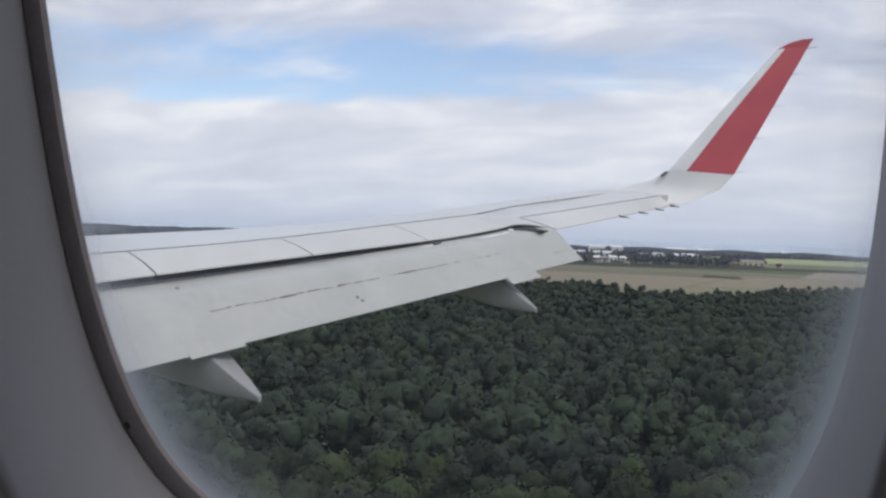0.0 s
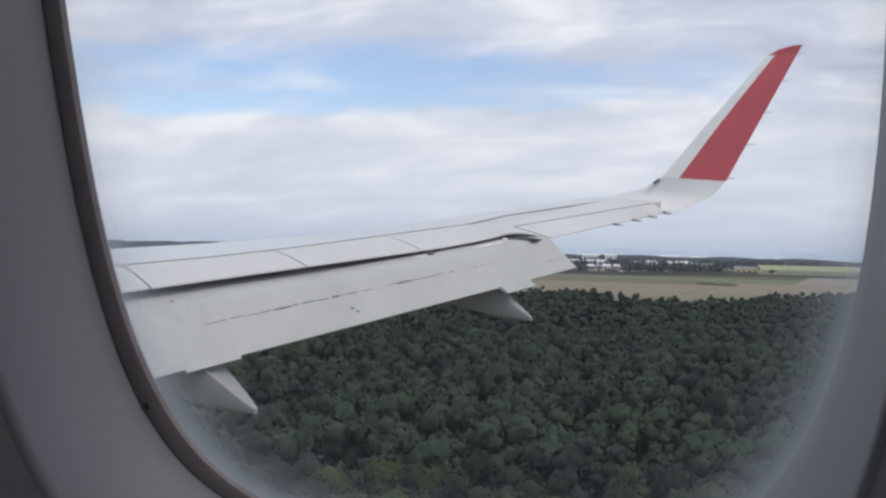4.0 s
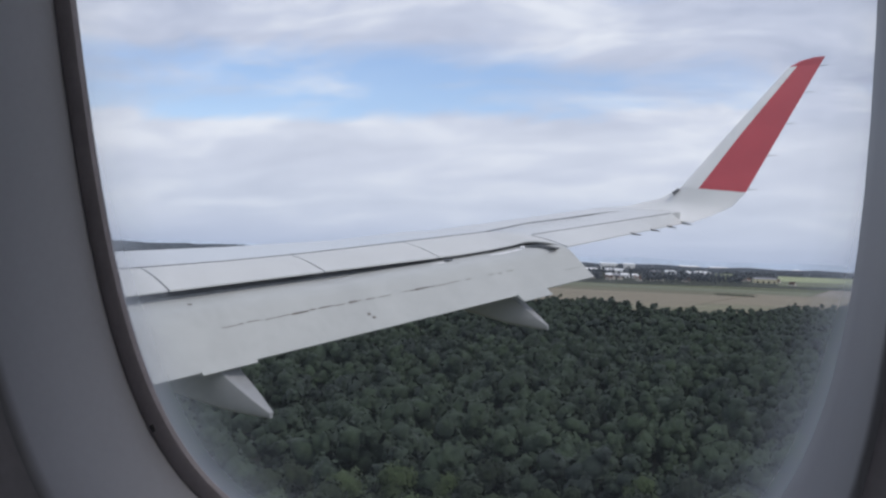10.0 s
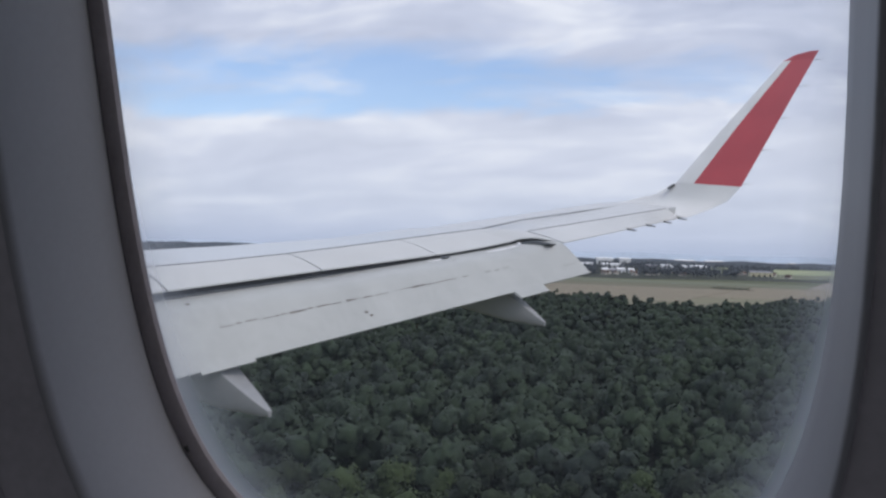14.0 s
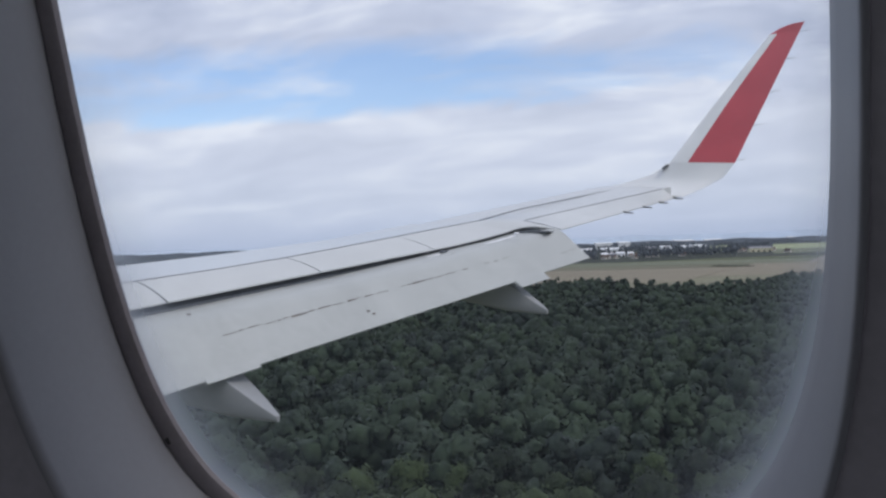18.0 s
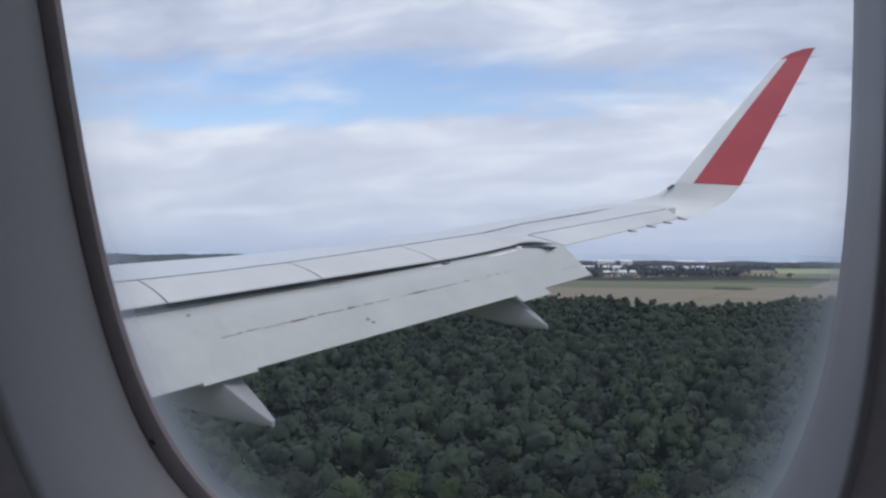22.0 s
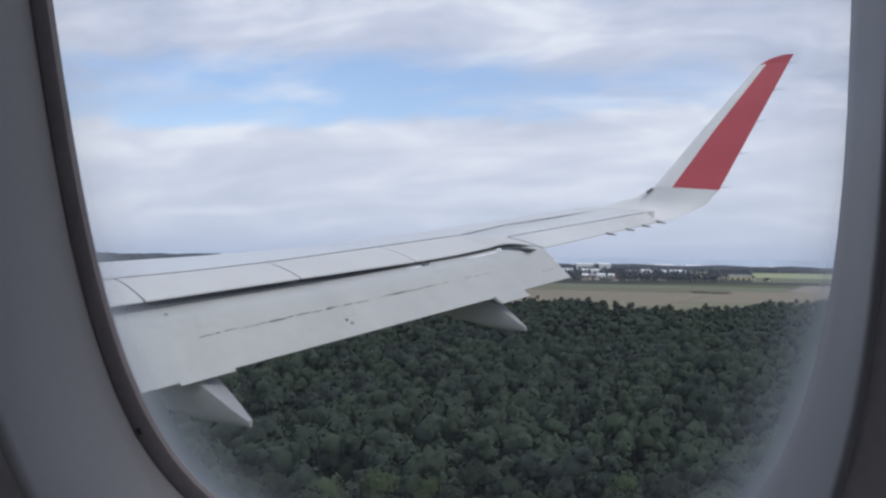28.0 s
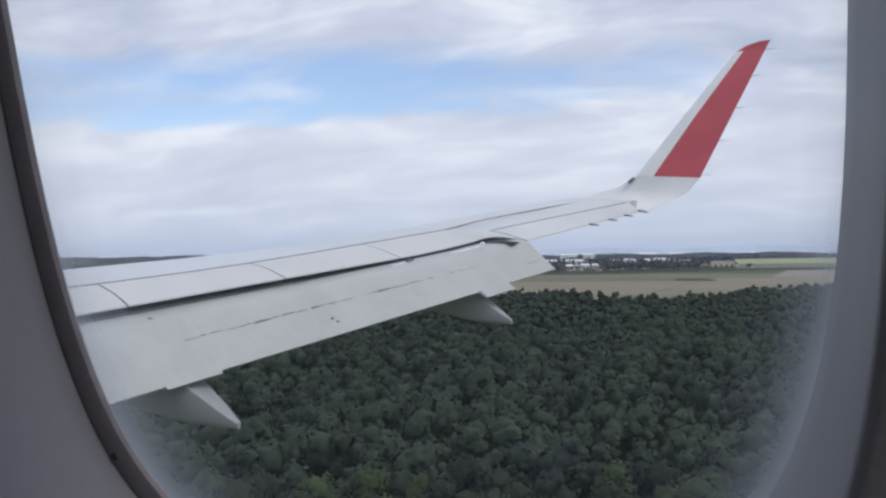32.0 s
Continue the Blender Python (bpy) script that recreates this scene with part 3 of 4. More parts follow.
def nose_plate(y0, y1, u0, u1, mat):
    """A thin patch on the flap's nose with tapered ends."""
    rings = []
    for k in range(7):
        yy = lerp(y0, y1, k / 6)
        w = math.sin(math.pi * (0.08 + 0.84 * k / 6)) ** 0.5
        a, n = on_flap(yy, u0, 0.004)
        b, _ = on_flap(yy, lerp(u0, u1, w), 0.004)
        rings.append([a, b, b - n * 0.006, a - n * 0.006])
    return loft("nose_plate", rings, mat, smooth=False)


# the sun's glint on the flap nose is painted as a white patch
part("nose_plate", nose_plate(10.80, 11.36, 0.13, 0.21, M_GLINT), wing, "white patch painting the sun glint on the flap nose")
part("nose_plate", nose_plate(8.42, 8.72, 0.10, 0.15, M_PAINT), wing)
part("nose_plate", nose_plate(9.86, 10.08, 0.09, 0.15, M_GLINT), wing, "bright patch below the spoiler joint")
part("slot_bracket", box("slot_bracket", (0.05, 0.15, 0.03), M_DARK, 0.008), wing, "dark bracket in the slot", at=Matrix.Translation(on_flap(10.16, 0.09, 0.012)[0]))
part("nose_bolt", box("nose_bolt", (0.05, 0.07, 0.04), M_GLINT, 0.012), wing, "bright metal bolt head", at=Matrix.Translation(on_flap(11.40, 0.15, 0.015)[0]))
# closing rib at the flap's outer corner
for u0, ln in ((0.80, 0.28),):
    part("corner_seam", flap_mark(11.48, u0, ln, 0.004), wing)

# aileron
rings = []
for k in range(6):
    y = lerp(11.88, 14.72, k / 5)
    xh, zh = f_aileron(y)
    xe, ze = f_aileron_edge(y)
    rings.append([at_seat(xh + 0.012, y, zh), at_seat(lerp(xh, xe, 0.5), y, lerp(zh, ze, 0.5) + 0.012), at_seat(xe, y, ze), at_seat(xe, y, ze - 0.012),
                  at_seat(lerp(xh, xe, 0.5), y, lerp(zh, ze, 0.5) - 0.06), at_seat(xh + 0.012, y, zh - 0.12)])
aileron = part("aileron", loft("aileron", rings, M_PAINT, sharp=40), wing, "pale grey aileron with a dark hinge gap")
rings = []
for k in range(4):
    y = lerp(11.9, 14.7, k / 3)
    xh, zh = f_aileron(y)
    rings.append([at_seat(xh - 0.006, y, zh + 0.004), at_seat(xh + 0.014, y, zh + 0.004), at_seat(xh + 0.014, y, zh - 0.03), at_seat(xh - 0.006, y, zh - 0.03)])
part("hinge_gap", loft("hinge_gap", rings, M_DARK, smooth=False), aileron, "dark hinge gap")
# fixed end rib between flap and aileron
part("end_rib", loft("end_rib", [[at_seat(-4.16, y, 0.20), at_seat(-3.64, y, 0.20), at_seat(-3.30, y, 0.12), at_seat(-3.32, y, 0.09), at_seat(-4.16, y, -0.10)] for y in (11.79, 11.87)], M_PAINT, smooth=False), wing, "grey end rib between flap bay and aileron")

# solid dark piece that paints the shade at the slot's outer end
part("bay_notch", loft("bay_notch", [[at_seat(-3.64, y, 0.10), at_seat(-3.44, y, 0.128), at_seat(-3.22, y, 0.100), at_seat(-3.22, y, 0.09), at_seat(-3.64, y, 0.05)] for y in (11.50, 11.775)],
                             M_DARK, smooth=False), wing, "dark piece for the shaded slot at the flap's outer end")
M_LAMP = material("grey_lamp_glass", (0.16, 0.16, 0.17), 0.2, 0, 0.2, 20, 200)
# winglet
SEC = [((-3.85, 14.93, 0.70), (-2.14, 14.93, 0.56)), ((-3.10, 15.12, 0.80), (-1.89, 15.2, 0.677)), ((-2.62, 15.2, 0.93), (-1.624, 15.4, 0.825)),
       ((-2.36, 15.25, 1.09), (-1.444, 15.5, 1.049)), ((-1.79, 15.6, 1.873), (-0.94, 15.9, 2.12)), ((-0.95, 16.22, 3.02), (-0.50, 16.27, 3.06)),
       ((-0.78, 16.25, 3.12), (-0.46, 16.29, 3.14)), ((-0.60, 16.28, 3.175), (-0.431, 16.3, 3.19))]


def winglet_ring(sec, f0, f1):
    a, b = Vector(sec[0]), Vector(sec[1])
    chord = (b - a).length
    i = SEC.index(sec)
    nxt = Vector(SEC[min(i + 1, len(SEC) - 1)][0]) - Vector(SEC[max(i - 1, 0)][0])
    n = (b - a).cross(nxt).normalized()
    ring = []
    for side in (1, -1):
        for k in range(9):
            u = lerp(f0, f1, k / 8) if side > 0 else lerp(f1, f0, k / 8)
            th = 0.10 * chord * 2.2 * (math.sqrt(max(u, 0)) - u) * 0.9 + 0.004
            ring.append(at_seat(*(a + (b - a) * u + n * th * side * 0.5)))
    return ring


winglet = part("winglet_root", loft("winglet_root", [winglet_ring(s, 0, 1) for s in SEC[:4]], M_WHITE, sharp=50), wing, "white blended winglet root")
part("winglet_nose", loft("winglet_nose", [winglet_ring(s, 0, 0.27) for s in SEC[3:6]], M_WHITE, sharp=50), wing, "white winglet leading edge")
part("winglet_panel", loft("winglet_panel", [winglet_ring(s, 0.27, 1) for s in SEC[3:6]], M_RED, sharp=50), wing, "red painted winglet panel")
part("winglet_tip", loft("winglet_tip", [winglet_ring(s, 0, 1) for s in SEC[5:]], M_RED, sharp=50), wing, "red raked winglet tip")
part("navigation_light", box("navigation_light", (0.12, 0.05, 0.045), M_LAMP, 0.015), wing, "dark navigation lamp glass", at=pose(-2.42, 15.2, 1.03 + EYE, 0, -35, 30))
for k in range(5):
    f = (0.02, 0.28, 0.53, 0.78, 0.99)[k]
    a = Vector(SEC[3][1]).lerp(Vector(SEC[5][1]), f)
    part("static_wick", rod("static_wick", at_seat(*a), at_seat(*(a + Vector((0.14, 0.02, 0.01)))), 0.004, 0.002, M_SEAL, 6), wing)
for y in (13.35, 13.85, 14.3, 14.75):
    x, z = f_aileron_edge(y)
    part("static_wick", rod("static_wick", at_seat(x - 0.03, y, z), at_seat(x + 0.12, y, z - 0.025), 0.014, 0.005, M_SEAL, 6), wing)


# flap track fairings
def fairing(yc, dx, dz):
    # station: aft, top, bottom, half width
    st = [(-4.19, -1.325, -1.372, 0.03), (-4.33, -1.215, -1.365, 0.085), (-4.60, -1.01, -1.33, 0.15), (-4.95, -0.93, -1.255, 0.175),
          (-5.4, -0.80, -1.16, 0.17), (-6.0, -0.68, -1.05, 0.16), (-6.6, -0.60, -0.93, 0.11), (-6.95, -0.60, -0.78, 0.04)]
    rings = []
    for x, zt, zb, hw in st:
        r = min(0.04, hw * 0.6, (zt - zb) * 0.3)
        ring = []
        for cx, cz, a0 in ((hw - r * 0.35, zt - r * 0.35, 0), (-hw + r * 0.35, zt - r * 0.35, 90), (-hw * 0.75 + r, zb + r, 180), (hw * 0.75 - r, zb + r, 270)):
            rr = r * 0.35 if a0 < 180 else r
            for k in range(4):
                a = radians(a0 + 30 * k)
                ring.append(at_seat(x + dx, yc + cx + rr * math.cos(a), cz + dz + rr * math.sin(a)))
        rings.append(ring)
    return part("flap_track_fairing", loft("flap_track_fairing", rings, M_FAIR, sharp=35), wing, "pale grey canoe-shaped flap track fairing")


fairing(6.9, 0, 0)
fairing(10.7, 1.155, 0.555)
fairing(3.4, -1.25, -0.5)

# unseen fill lamps added where the cabin's other windows would be; none are built
for k, (x, y, z, turn) in enumerate([(-2.0 + 0.8 * i, -2.98, 0.15, 0) for i in range(6)] + [(-1.7, 0.10, 0.1, 180), (-1.17, 0.10, 0.1, 180), (0.42, 0.10, 0.1, 180), (0.95, 0.10, 0.1, 180)]):
    ld = bpy.data.lights.new("window_fill", "AREA")
    ld.shape, ld.size, ld.size_y, ld.energy, ld.color = "RECTANGLE", 0.23, 0.33, CABIN_W, (0.9, 0.95, 1.0)
    new("window_fill", ld).matrix_world = look(at_seat(x, y, z), at_seat(x, -1.4, z))

# plates that carry the flap's edge over the tracks
for y0, y1, ext in ((6.55, 7.05, 0.03), (10.42, 10.92, 0.10)):
    rings = []
    for yy in (y0, lerp(y0, y1, 0.5), y1):
        a, n = on_flap(yy, 0.86, -0.006)
        b, _ = on_flap(yy, 0.98, 0.003)
        e = b + (b - a).normalized() * (ext + 0.02)
        rings.append([a, b, e, e - n * 0.014, b - n * 0.03, a - n * 0.03])
    part("track_plate", loft("track_plate", rings, M_PAINT_FLAP, smooth=False), wing)

# ---------------------------------------------------------------- the land


def sheet(name, pts, z, mat, label, cat, kind="structure"):
    """A flat piece of land: an outline in plan, with a little thickness."""
    n = len(pts)
    v = [(x, y, z) for x, y in pts] + [(x, y, z - 0.5) for x, y in pts]
    f = [tuple(range(n))] + [(i, i + n, (i + 1) % n + n, (i + 1) % n) for i in range(n)]
    return tagged(new(name, mesh_of(name, v, f, mat)), label, cat, kind=kind)


def ground_mesh():
    verts, faces = [(0, 0, 0)], []
    radii, n = [60, 150, 300, 600, 1000, 1600, 2400, 3400, 4400, 4850], 96
    for r in radii:
        for k in range(n):
            a = 2 * math.pi * k / n
            verts.append((r * math.cos(a), r * math.sin(a), 0))
    for k in range(n):
        faces.append((0, 1 + k, 1 + (k + 1) % n))
        for i in range(len(radii) - 1):
            a, b = 1 + i * n, 1 + (i + 1) * n
            faces.append((a + k, b + k, b + (k + 1) % n, a + (k + 1) % n))
    return mesh_of("ground", verts, faces, M_GROUND)


tagged(new("ground", ground_mesh()), "flat green and olive lowland meadow reaching the horizon", "ground", kind="structure")


def polar(d, side):
    """A place d metres ahead of the seat's view, at side times d to the right of it."""
    return (d * (side * 0.927 - 0.375), d * (side * 0.375 + 0.927))


# far woods and the hazy rim of the plain
def rim_mesh(r, zlo, zhi, seed, mat, a0=0, a1=360, n=360):
    verts, faces = [], []
    for k in range(n + 1):
        a = radians(lerp(a0, a1, k / n))
        h = lerp(zlo, zhi, 0.5 + 0.5 * noise.noise((math.cos(a) * 40 + seed, math.sin(a) * 40, seed))) + 2.5 * noise.noise((k * 0.9, seed, 3.3))
        for rr, z in ((r - 30, 0), (r, h), (r + 60, h), (r + 90, 0)):
            verts.append((rr * math.cos(a), rr * math.sin(a), z))
    for k in range(n):
        for j in range(3):
            faces.append((k * 4 + j, k * 4 + j + 4, k * 4 + j + 5, k * 4 + j + 1))
    return mesh_of("far_rim", verts, faces, mat)


# pale blue base colour and a glow imitate the haze over the ridge
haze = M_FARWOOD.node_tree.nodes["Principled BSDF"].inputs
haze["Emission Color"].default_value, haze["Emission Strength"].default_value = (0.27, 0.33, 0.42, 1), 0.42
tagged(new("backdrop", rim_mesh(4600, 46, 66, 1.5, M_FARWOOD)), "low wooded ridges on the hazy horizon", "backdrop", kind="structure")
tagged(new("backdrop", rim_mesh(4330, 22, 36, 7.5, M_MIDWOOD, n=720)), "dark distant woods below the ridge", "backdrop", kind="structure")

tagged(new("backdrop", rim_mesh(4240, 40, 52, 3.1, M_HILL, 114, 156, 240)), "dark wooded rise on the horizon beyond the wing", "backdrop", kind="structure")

# ---- fields beyond the forest
STRIPS = [(-620, -215, 620, 1150, M_OLIVE, "olive ripening grain field"), (-213, 330, 620, 960, M_STUBBLE, "pale harvested stubble field"),
          (-213, 330, 963, 1290, M_OLIVE, "olive ripening grain field"), (-620, -215, 1153, 1620, M_STUBBLE, "tan stubble field with green streaks"),
          (-213, 40, 1293, 1800, M_STUBBLE, "tan stubble field with green streaks"), (43, 330, 1293, 1800, M_GRAIN, "grey-green grain field"),
          (-620, -215, 1623, 1800, M_OLIVE, "olive ripening grain field"), (-620, -130, 1803, 2060, M_GRAIN, "grey-green grain field"), (-127, 330, 1803, 2330, M_PALE, "pale pinkish harvested field")]
for x0, x1, y0, y1, mat, lab in STRIPS:
    sheet("field", [(x + 0.04 * y, y + 0.06 * x) for x, y in ((x0, y0), (x1, y0), (x1, y1), (x0, y1))], 0.45, mat, lab, "field")
sheet("field", [polar(2455, 0.335), polar(2455, 0.62), polar(3050, 0.62), polar(3050, 0.335)], 0.45, M_GRAIN, "grey-green grain field", "field")
sheet("field", [polar(2900, -0.5), polar(2900, -0.25), polar(3300, -0.25), polar(3300, -0.5)], 0.45, M_OLIVE, "olive ripening grain field", "field")
# bright young crop on the slopes before the horizon
for d0, d1, r0, r1, z1 in ((3060, 3500, 0.335, 0.62, 11), (3120, 3420, 0.268, 0.291, 13)):
    v = [(*polar(d0, r0), 0.5), (*polar(d0, r1), 0.5), (*polar(d1, r1), z1), (*polar(d1, r0), z1)]
    v += [(x, y, -0.5) for x, y, z in v]
    tagged(new("field", mesh_of("field", v, [(0, 1, 2, 3), (0, 4, 5, 1), (1, 5, 6, 2), (2, 6, 7, 3), (3, 7, 4, 0)], M_CROP)), "bright pale green crop on a slope before the horizon", "field", kind="structure")

# ---- trees


def quads_cloud(n, centre, radii, size, rs):
    """n leaf tufts on and just inside an ellipsoid shell, as a (n, 4, 3) array."""
    d = rs.normal(size=(n, 3))
    d /= np.linalg.norm(d, axis=1)[:, None]
    p = np.array(centre) + d * np.array(radii) * rs.uniform(0.80, 1.17, (n, 1))
    nrm = d + np.array((0, 0, 0.25)) + rs.normal(scale=0.4, size=(n, 3))
    nrm *= np.sign((nrm * d).sum(1))[:, None] / np.linalg.norm(nrm, axis=1)[:, None]
    u = np.cross(nrm, rs.normal(size=(n, 3)))
    u /= np.linalg.norm(u, axis=1)[:, None]
    w = np.cross(nrm, u)
    s = size * rs.uniform(0.6, 1.35, (n, 1))
    k = rs.uniform(0.5, 1.0, (4, n, 1))
    return np.stack([p - u * s * k[0], p - w * s * k[1], p + u * s * k[2], p + w * s * k[3]], 1)


def ico(sub):
    bm = bmesh.new()
    bmesh.ops.create_icosphere(bm, subdivisions=sub, radius=1)
    bm.verts.ensure_lookup_table()
    v = np.array([w.co[:] for w in bm.verts])
    f = np.array([[w.index for w in g.verts] for g in bm.faces])
    bm.free()
    return v, f


ICO = {1: ico(1), 2: ico(2)}


def crown_arrays(height, width, clumps, sub, rs, tufts=0, size=0.4, core=0.74):
    """An uneven crown of leafy clumps round a trunk: vertices and triangles."""
    V, F = ICO[sub]
    vs, fs = [], []
    n = 0
    for i in range(clumps):
        a = rs.uniform(0, 2 * np.pi)
        lv = (i + 0.5) / clumps
        rad = width * 0.5 * rs.uniform(0.35, 1.0) * (1 - 0.75 * lv ** 1.5) * 0.85
        if i == 0:
            rad = 0
        c = np.array((rad * np.cos(a), rad * np.sin(a), height * (0.46 + 0.42 * lv + rs.uniform(-0.06, 0.06))))
        r = width * rs.uniform(0.17, 0.34) * (1.35 if i == 0 else 1)
        k = rs.uniform(0.68, 1.18, (len(V), 1))
        vs.append(V * k * np.array((r, r, r * rs.uniform(0.75, 1.0))) * core + c)
        fs.append(F + n)
        n += len(V)
    if tufts:
        q = np.concatenate([quads_cloud(tufts, v.mean(0), (v.max(0) - v.min(0)) * 0.60, size, rs) for v in vs])
        k = np.arange(len(q))[:, None] * 4 + n
        vs.append(q.reshape(-1, 3))
        fs += [k + np.array([[0, 1, 2]]), k + np.array([[0, 2, 3]])]
    v = np.concatenate(vs)
    # leaves shade with the round of their clump: each normal points out from its centre
    nrm = []
    for k in range(clumps):
        nrm.append(vs[k] - vs[k].mean(0))
    for k in range(clumps if tufts else 0):
        nrm.append(q[k * tufts:(k + 1) * tufts].reshape(-1, 3) - vs[k].mean(0))
    nrm = np.concatenate(nrm) + (v - np.array((0, 0, height * 0.55))) * 0.5
    nrm = nrm / np.linalg.norm(nrm, axis=1)[:, None] + rs.normal(scale=0.22, size=nrm.shape)
    return v, np.concatenate(fs), nrm / np.linalg.norm(nrm, axis=1)[:, None]


def tri_mesh(name, v, f, mat, smooth=True, normals=None):
    me = bpy.data.meshes.new(name)
    me.vertices.add(len(v))
    me.vertices.foreach_set("co", v.reshape(-1).astype(np.float32))
    n = len(f)
    me.loops.add(n * 3)
    me.loops.foreach_set("vertex_index", f.reshape(-1).astype(np.int32))
    me.polygons.add(n)
    me.polygons.foreach_set("loop_start", np.arange(0, n * 3, 3, dtype=np.int32))
    me.polygons.foreach_set("loop_total", np.full(n, 3, dtype=np.int32))
    me.polygons.foreach_set("use_smooth", np.full(n, smooth))
    me.materials.append(mat)
    me.update(calc_edges=True)
    if normals is not None:
        me.normals_split_custom_set_from_vertices(normals.astype(np.float32))
    return me


def trunk_mesh(height, width, rs):
    bm = bmesh.new()

    def limb(a, b, ra, rb, n=6):
        a, b = Vector(a), Vector(b)
        d = (b - a).normalized()
        u = d.orthogonal().normalized()
        w = d.cross(u)
        rings = []
        for p, r in ((a, ra), (b, rb)):
            rings.append([bm.verts.new(p + (u * math.cos(2 * math.pi * k / n) + w * math.sin(2 * math.pi * k / n)) * r) for k in range(n)])
        for k in range(n):
            bm.faces.new((rings[0][k], rings[0][(k + 1) % n], rings[1][(k + 1) % n], rings[1][k]))
    limb((0, 0, -0.3), (0.1, 0, height * 0.45), 0.32, 0.22, 8)
    limb((0.1, 0, height * 0.45), (0, 0.2, height * 0.85), 0.22, 0.05)
    for k in range(6):
        a = k * 1.05 + rs.uniform(0, 0.5)
        z0 = height * rs.uniform(0.3, 0.6)
        limb((0.05, 0, z0), (math.cos(a) * width * 0.36, math.sin(a) * width * 0.36, z0 + height * 0.2), 0.12, 0.03, 5)
    return from_bm("trunk", bm, M_BARK)


VARIANTS = []
for i in range(6):
    rs = np.random.RandomState(100 + i)
    h, w = rs.uniform(16, 22), rs.uniform(8.5, 12)
    cv, cf, cn = crown_arrays(h, w, 13, 1, rs, 140, 0.38)
    VARIANTS.append((h, w, tri_mesh("crown", cv, cf, M_CROWN, normals=cn), trunk_mesh(h, w, rs)))


def tree(x, y, scale, turn, k, group, label="dark green broadleaf tree with a dense uneven crown"):
    h, w, crown, trunk = VARIANTS[k]
    t = tagged(new("tree", None), label, "tree", group)
    t.matrix_basis = Matrix.LocRotScale((x, y, 0), Euler((0, 0, turn)), (scale, scale, scale * 1.0))
    part("trunk", trunk, t)
    part("crown", crown, t)
    return t


def joined_trees(name, places, label, clumps, seed, tufts=0, size=0.6, mat=M_CANOPY):
    """Many far trees as one stuff object: each a handful of clumps and a trunk."""
    rs = np.random.RandomState(seed)
    protos = []
    for i in range(10):
        h, w = rs.uniform(14, 22), rs.uniform(8, 12.5)
        v, f, cn = crown_arrays(h, w, clumps, 1, rs, tufts, size)
        tv = np.array([(0.3 * math.cos(a), 0.3 * math.sin(a), z) for z in (0, h * 0.6) for a in (0, 2.1, 4.2)])
        tf = np.array([(0, 1, 4), (0, 4, 3), (1, 2, 5), (1, 5, 4), (2, 0, 3), (2, 3, 5)]) + len(v)
        tn = np.array([(math.cos(a), math.sin(a), 0) for z in (0, 1) for a in (0, 2.1, 4.2)])
        protos.append((np.concatenate([v, tv]), np.concatenate([f, tf]), np.concatenate([cn, tn])))
    vs, fs, ns, n = [], [], [], 0
    for x, y, s in places:
        v, f, cn = protos[rs.randint(10)]
        a = rs.uniform(0, 2 * np.pi)
        R = np.array([[np.cos(a), -np.sin(a), 0], [np.sin(a), np.cos(a), 0], [0, 0, 1]]) * s
        vs.append(v @ R.T + np.array([x, y, 0]))
        fs.append(f + n)
        ns.append(cn @ R.T / s)
        n += len(v)
    return tagged(new(name, tri_mesh(name, np.concatenate(vs), np.concatenate(fs), mat, normals=np.concatenate(ns))), label, "woodland", kind="stuff")


AX = -150.0      # where the airfield's corner lies along the aircraft's track


def moved(pts):
    return [(x + AX, y) for x, y in pts]


def forest_edge(x):
    """The line along the perimeter road where the forest begins."""
    return float(np.interp(x - AX, [-1300, -320, -222, -164, -144, -113, -89, -72, -57, -40, -25, -15], [302, 302, 292, 274, 267, 255, 238, 217, 196, 162, 120, 60]))


def in_airfield(x, y):
    return x < AX - 12 and y < forest_edge(x)


def in_fields(x, y):
    """Beyond the forest's far edge, which draws back where the stubble runs into it."""
    d, side = -x * 0.375 + y * 0.927, (x * 0.927 + y * 0.375) / max(1.0, -x * 0.375 + y * 0.927)
    edge = float(np.interp(side, [-0.12, 0.165, 0.20, 0.32, 0.36, 0.5], [900, 880, 775, 765, 880, 900]))
    return side > -0.1 and d > edge + 12 * math.sin(side * 46.0) + 7 * math.sin(side * 131.0)


rs = np.random.RandomState(4)
near, far = [], []
step = 6.9
for ix in range(-165, 88):
    for iy in range(9, 165):
        x, y = ix * step + rs.uniform(-2.8, 2.8), iy * step + rs.uniform(-2.8, 2.8)
        d, r = -x * 0.375 + y * 0.927, x * 0.927 + y * 0.375
        if d < 95 or abs(r) > d * 0.56 + 25 or in_fields(x, y) or in_airfield(x + 3, y - 5):
            continue
        s = rs.uniform(0.66, 1.16) * (1 + 0.22 * noise.noise((x / 55, y / 55, 8.0)))
        if d > 560:
            if (ix + iy) % 3 == 0:
                continue
            s = rs.uniform(0.78, 1.08)
        edge = x < AX and y < forest_edge(x) + 30
        (near if d < 250 or (edge and d < 330) else far).append((x, y, s * (0.85 if edge else 1), d))
near.sort(key=lambda p: p[3])
far += near[300:]
tagged(sheet("forest_floor", moved([(-640, 306), (-222, 296), (-164, 277), (-113, 257), (-72, 219), (-40, 164), (-12, 55)]) + [(140, 55), (640, 930), (-685, 930)], 0.12, M_FLOOR, "dark leaf-littered forest floor", "ground"))
for x, y, s, d in near[:300]:
    tree(x, y, s, rs.uniform(0, 6.28), rs.randint(6), "forest edge trees")
mid = [p[:3] for p in far if p[3] < 480]
farther = [p[:3] for p in far if p[3] >= 480]
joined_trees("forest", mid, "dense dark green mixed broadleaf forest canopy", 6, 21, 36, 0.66)
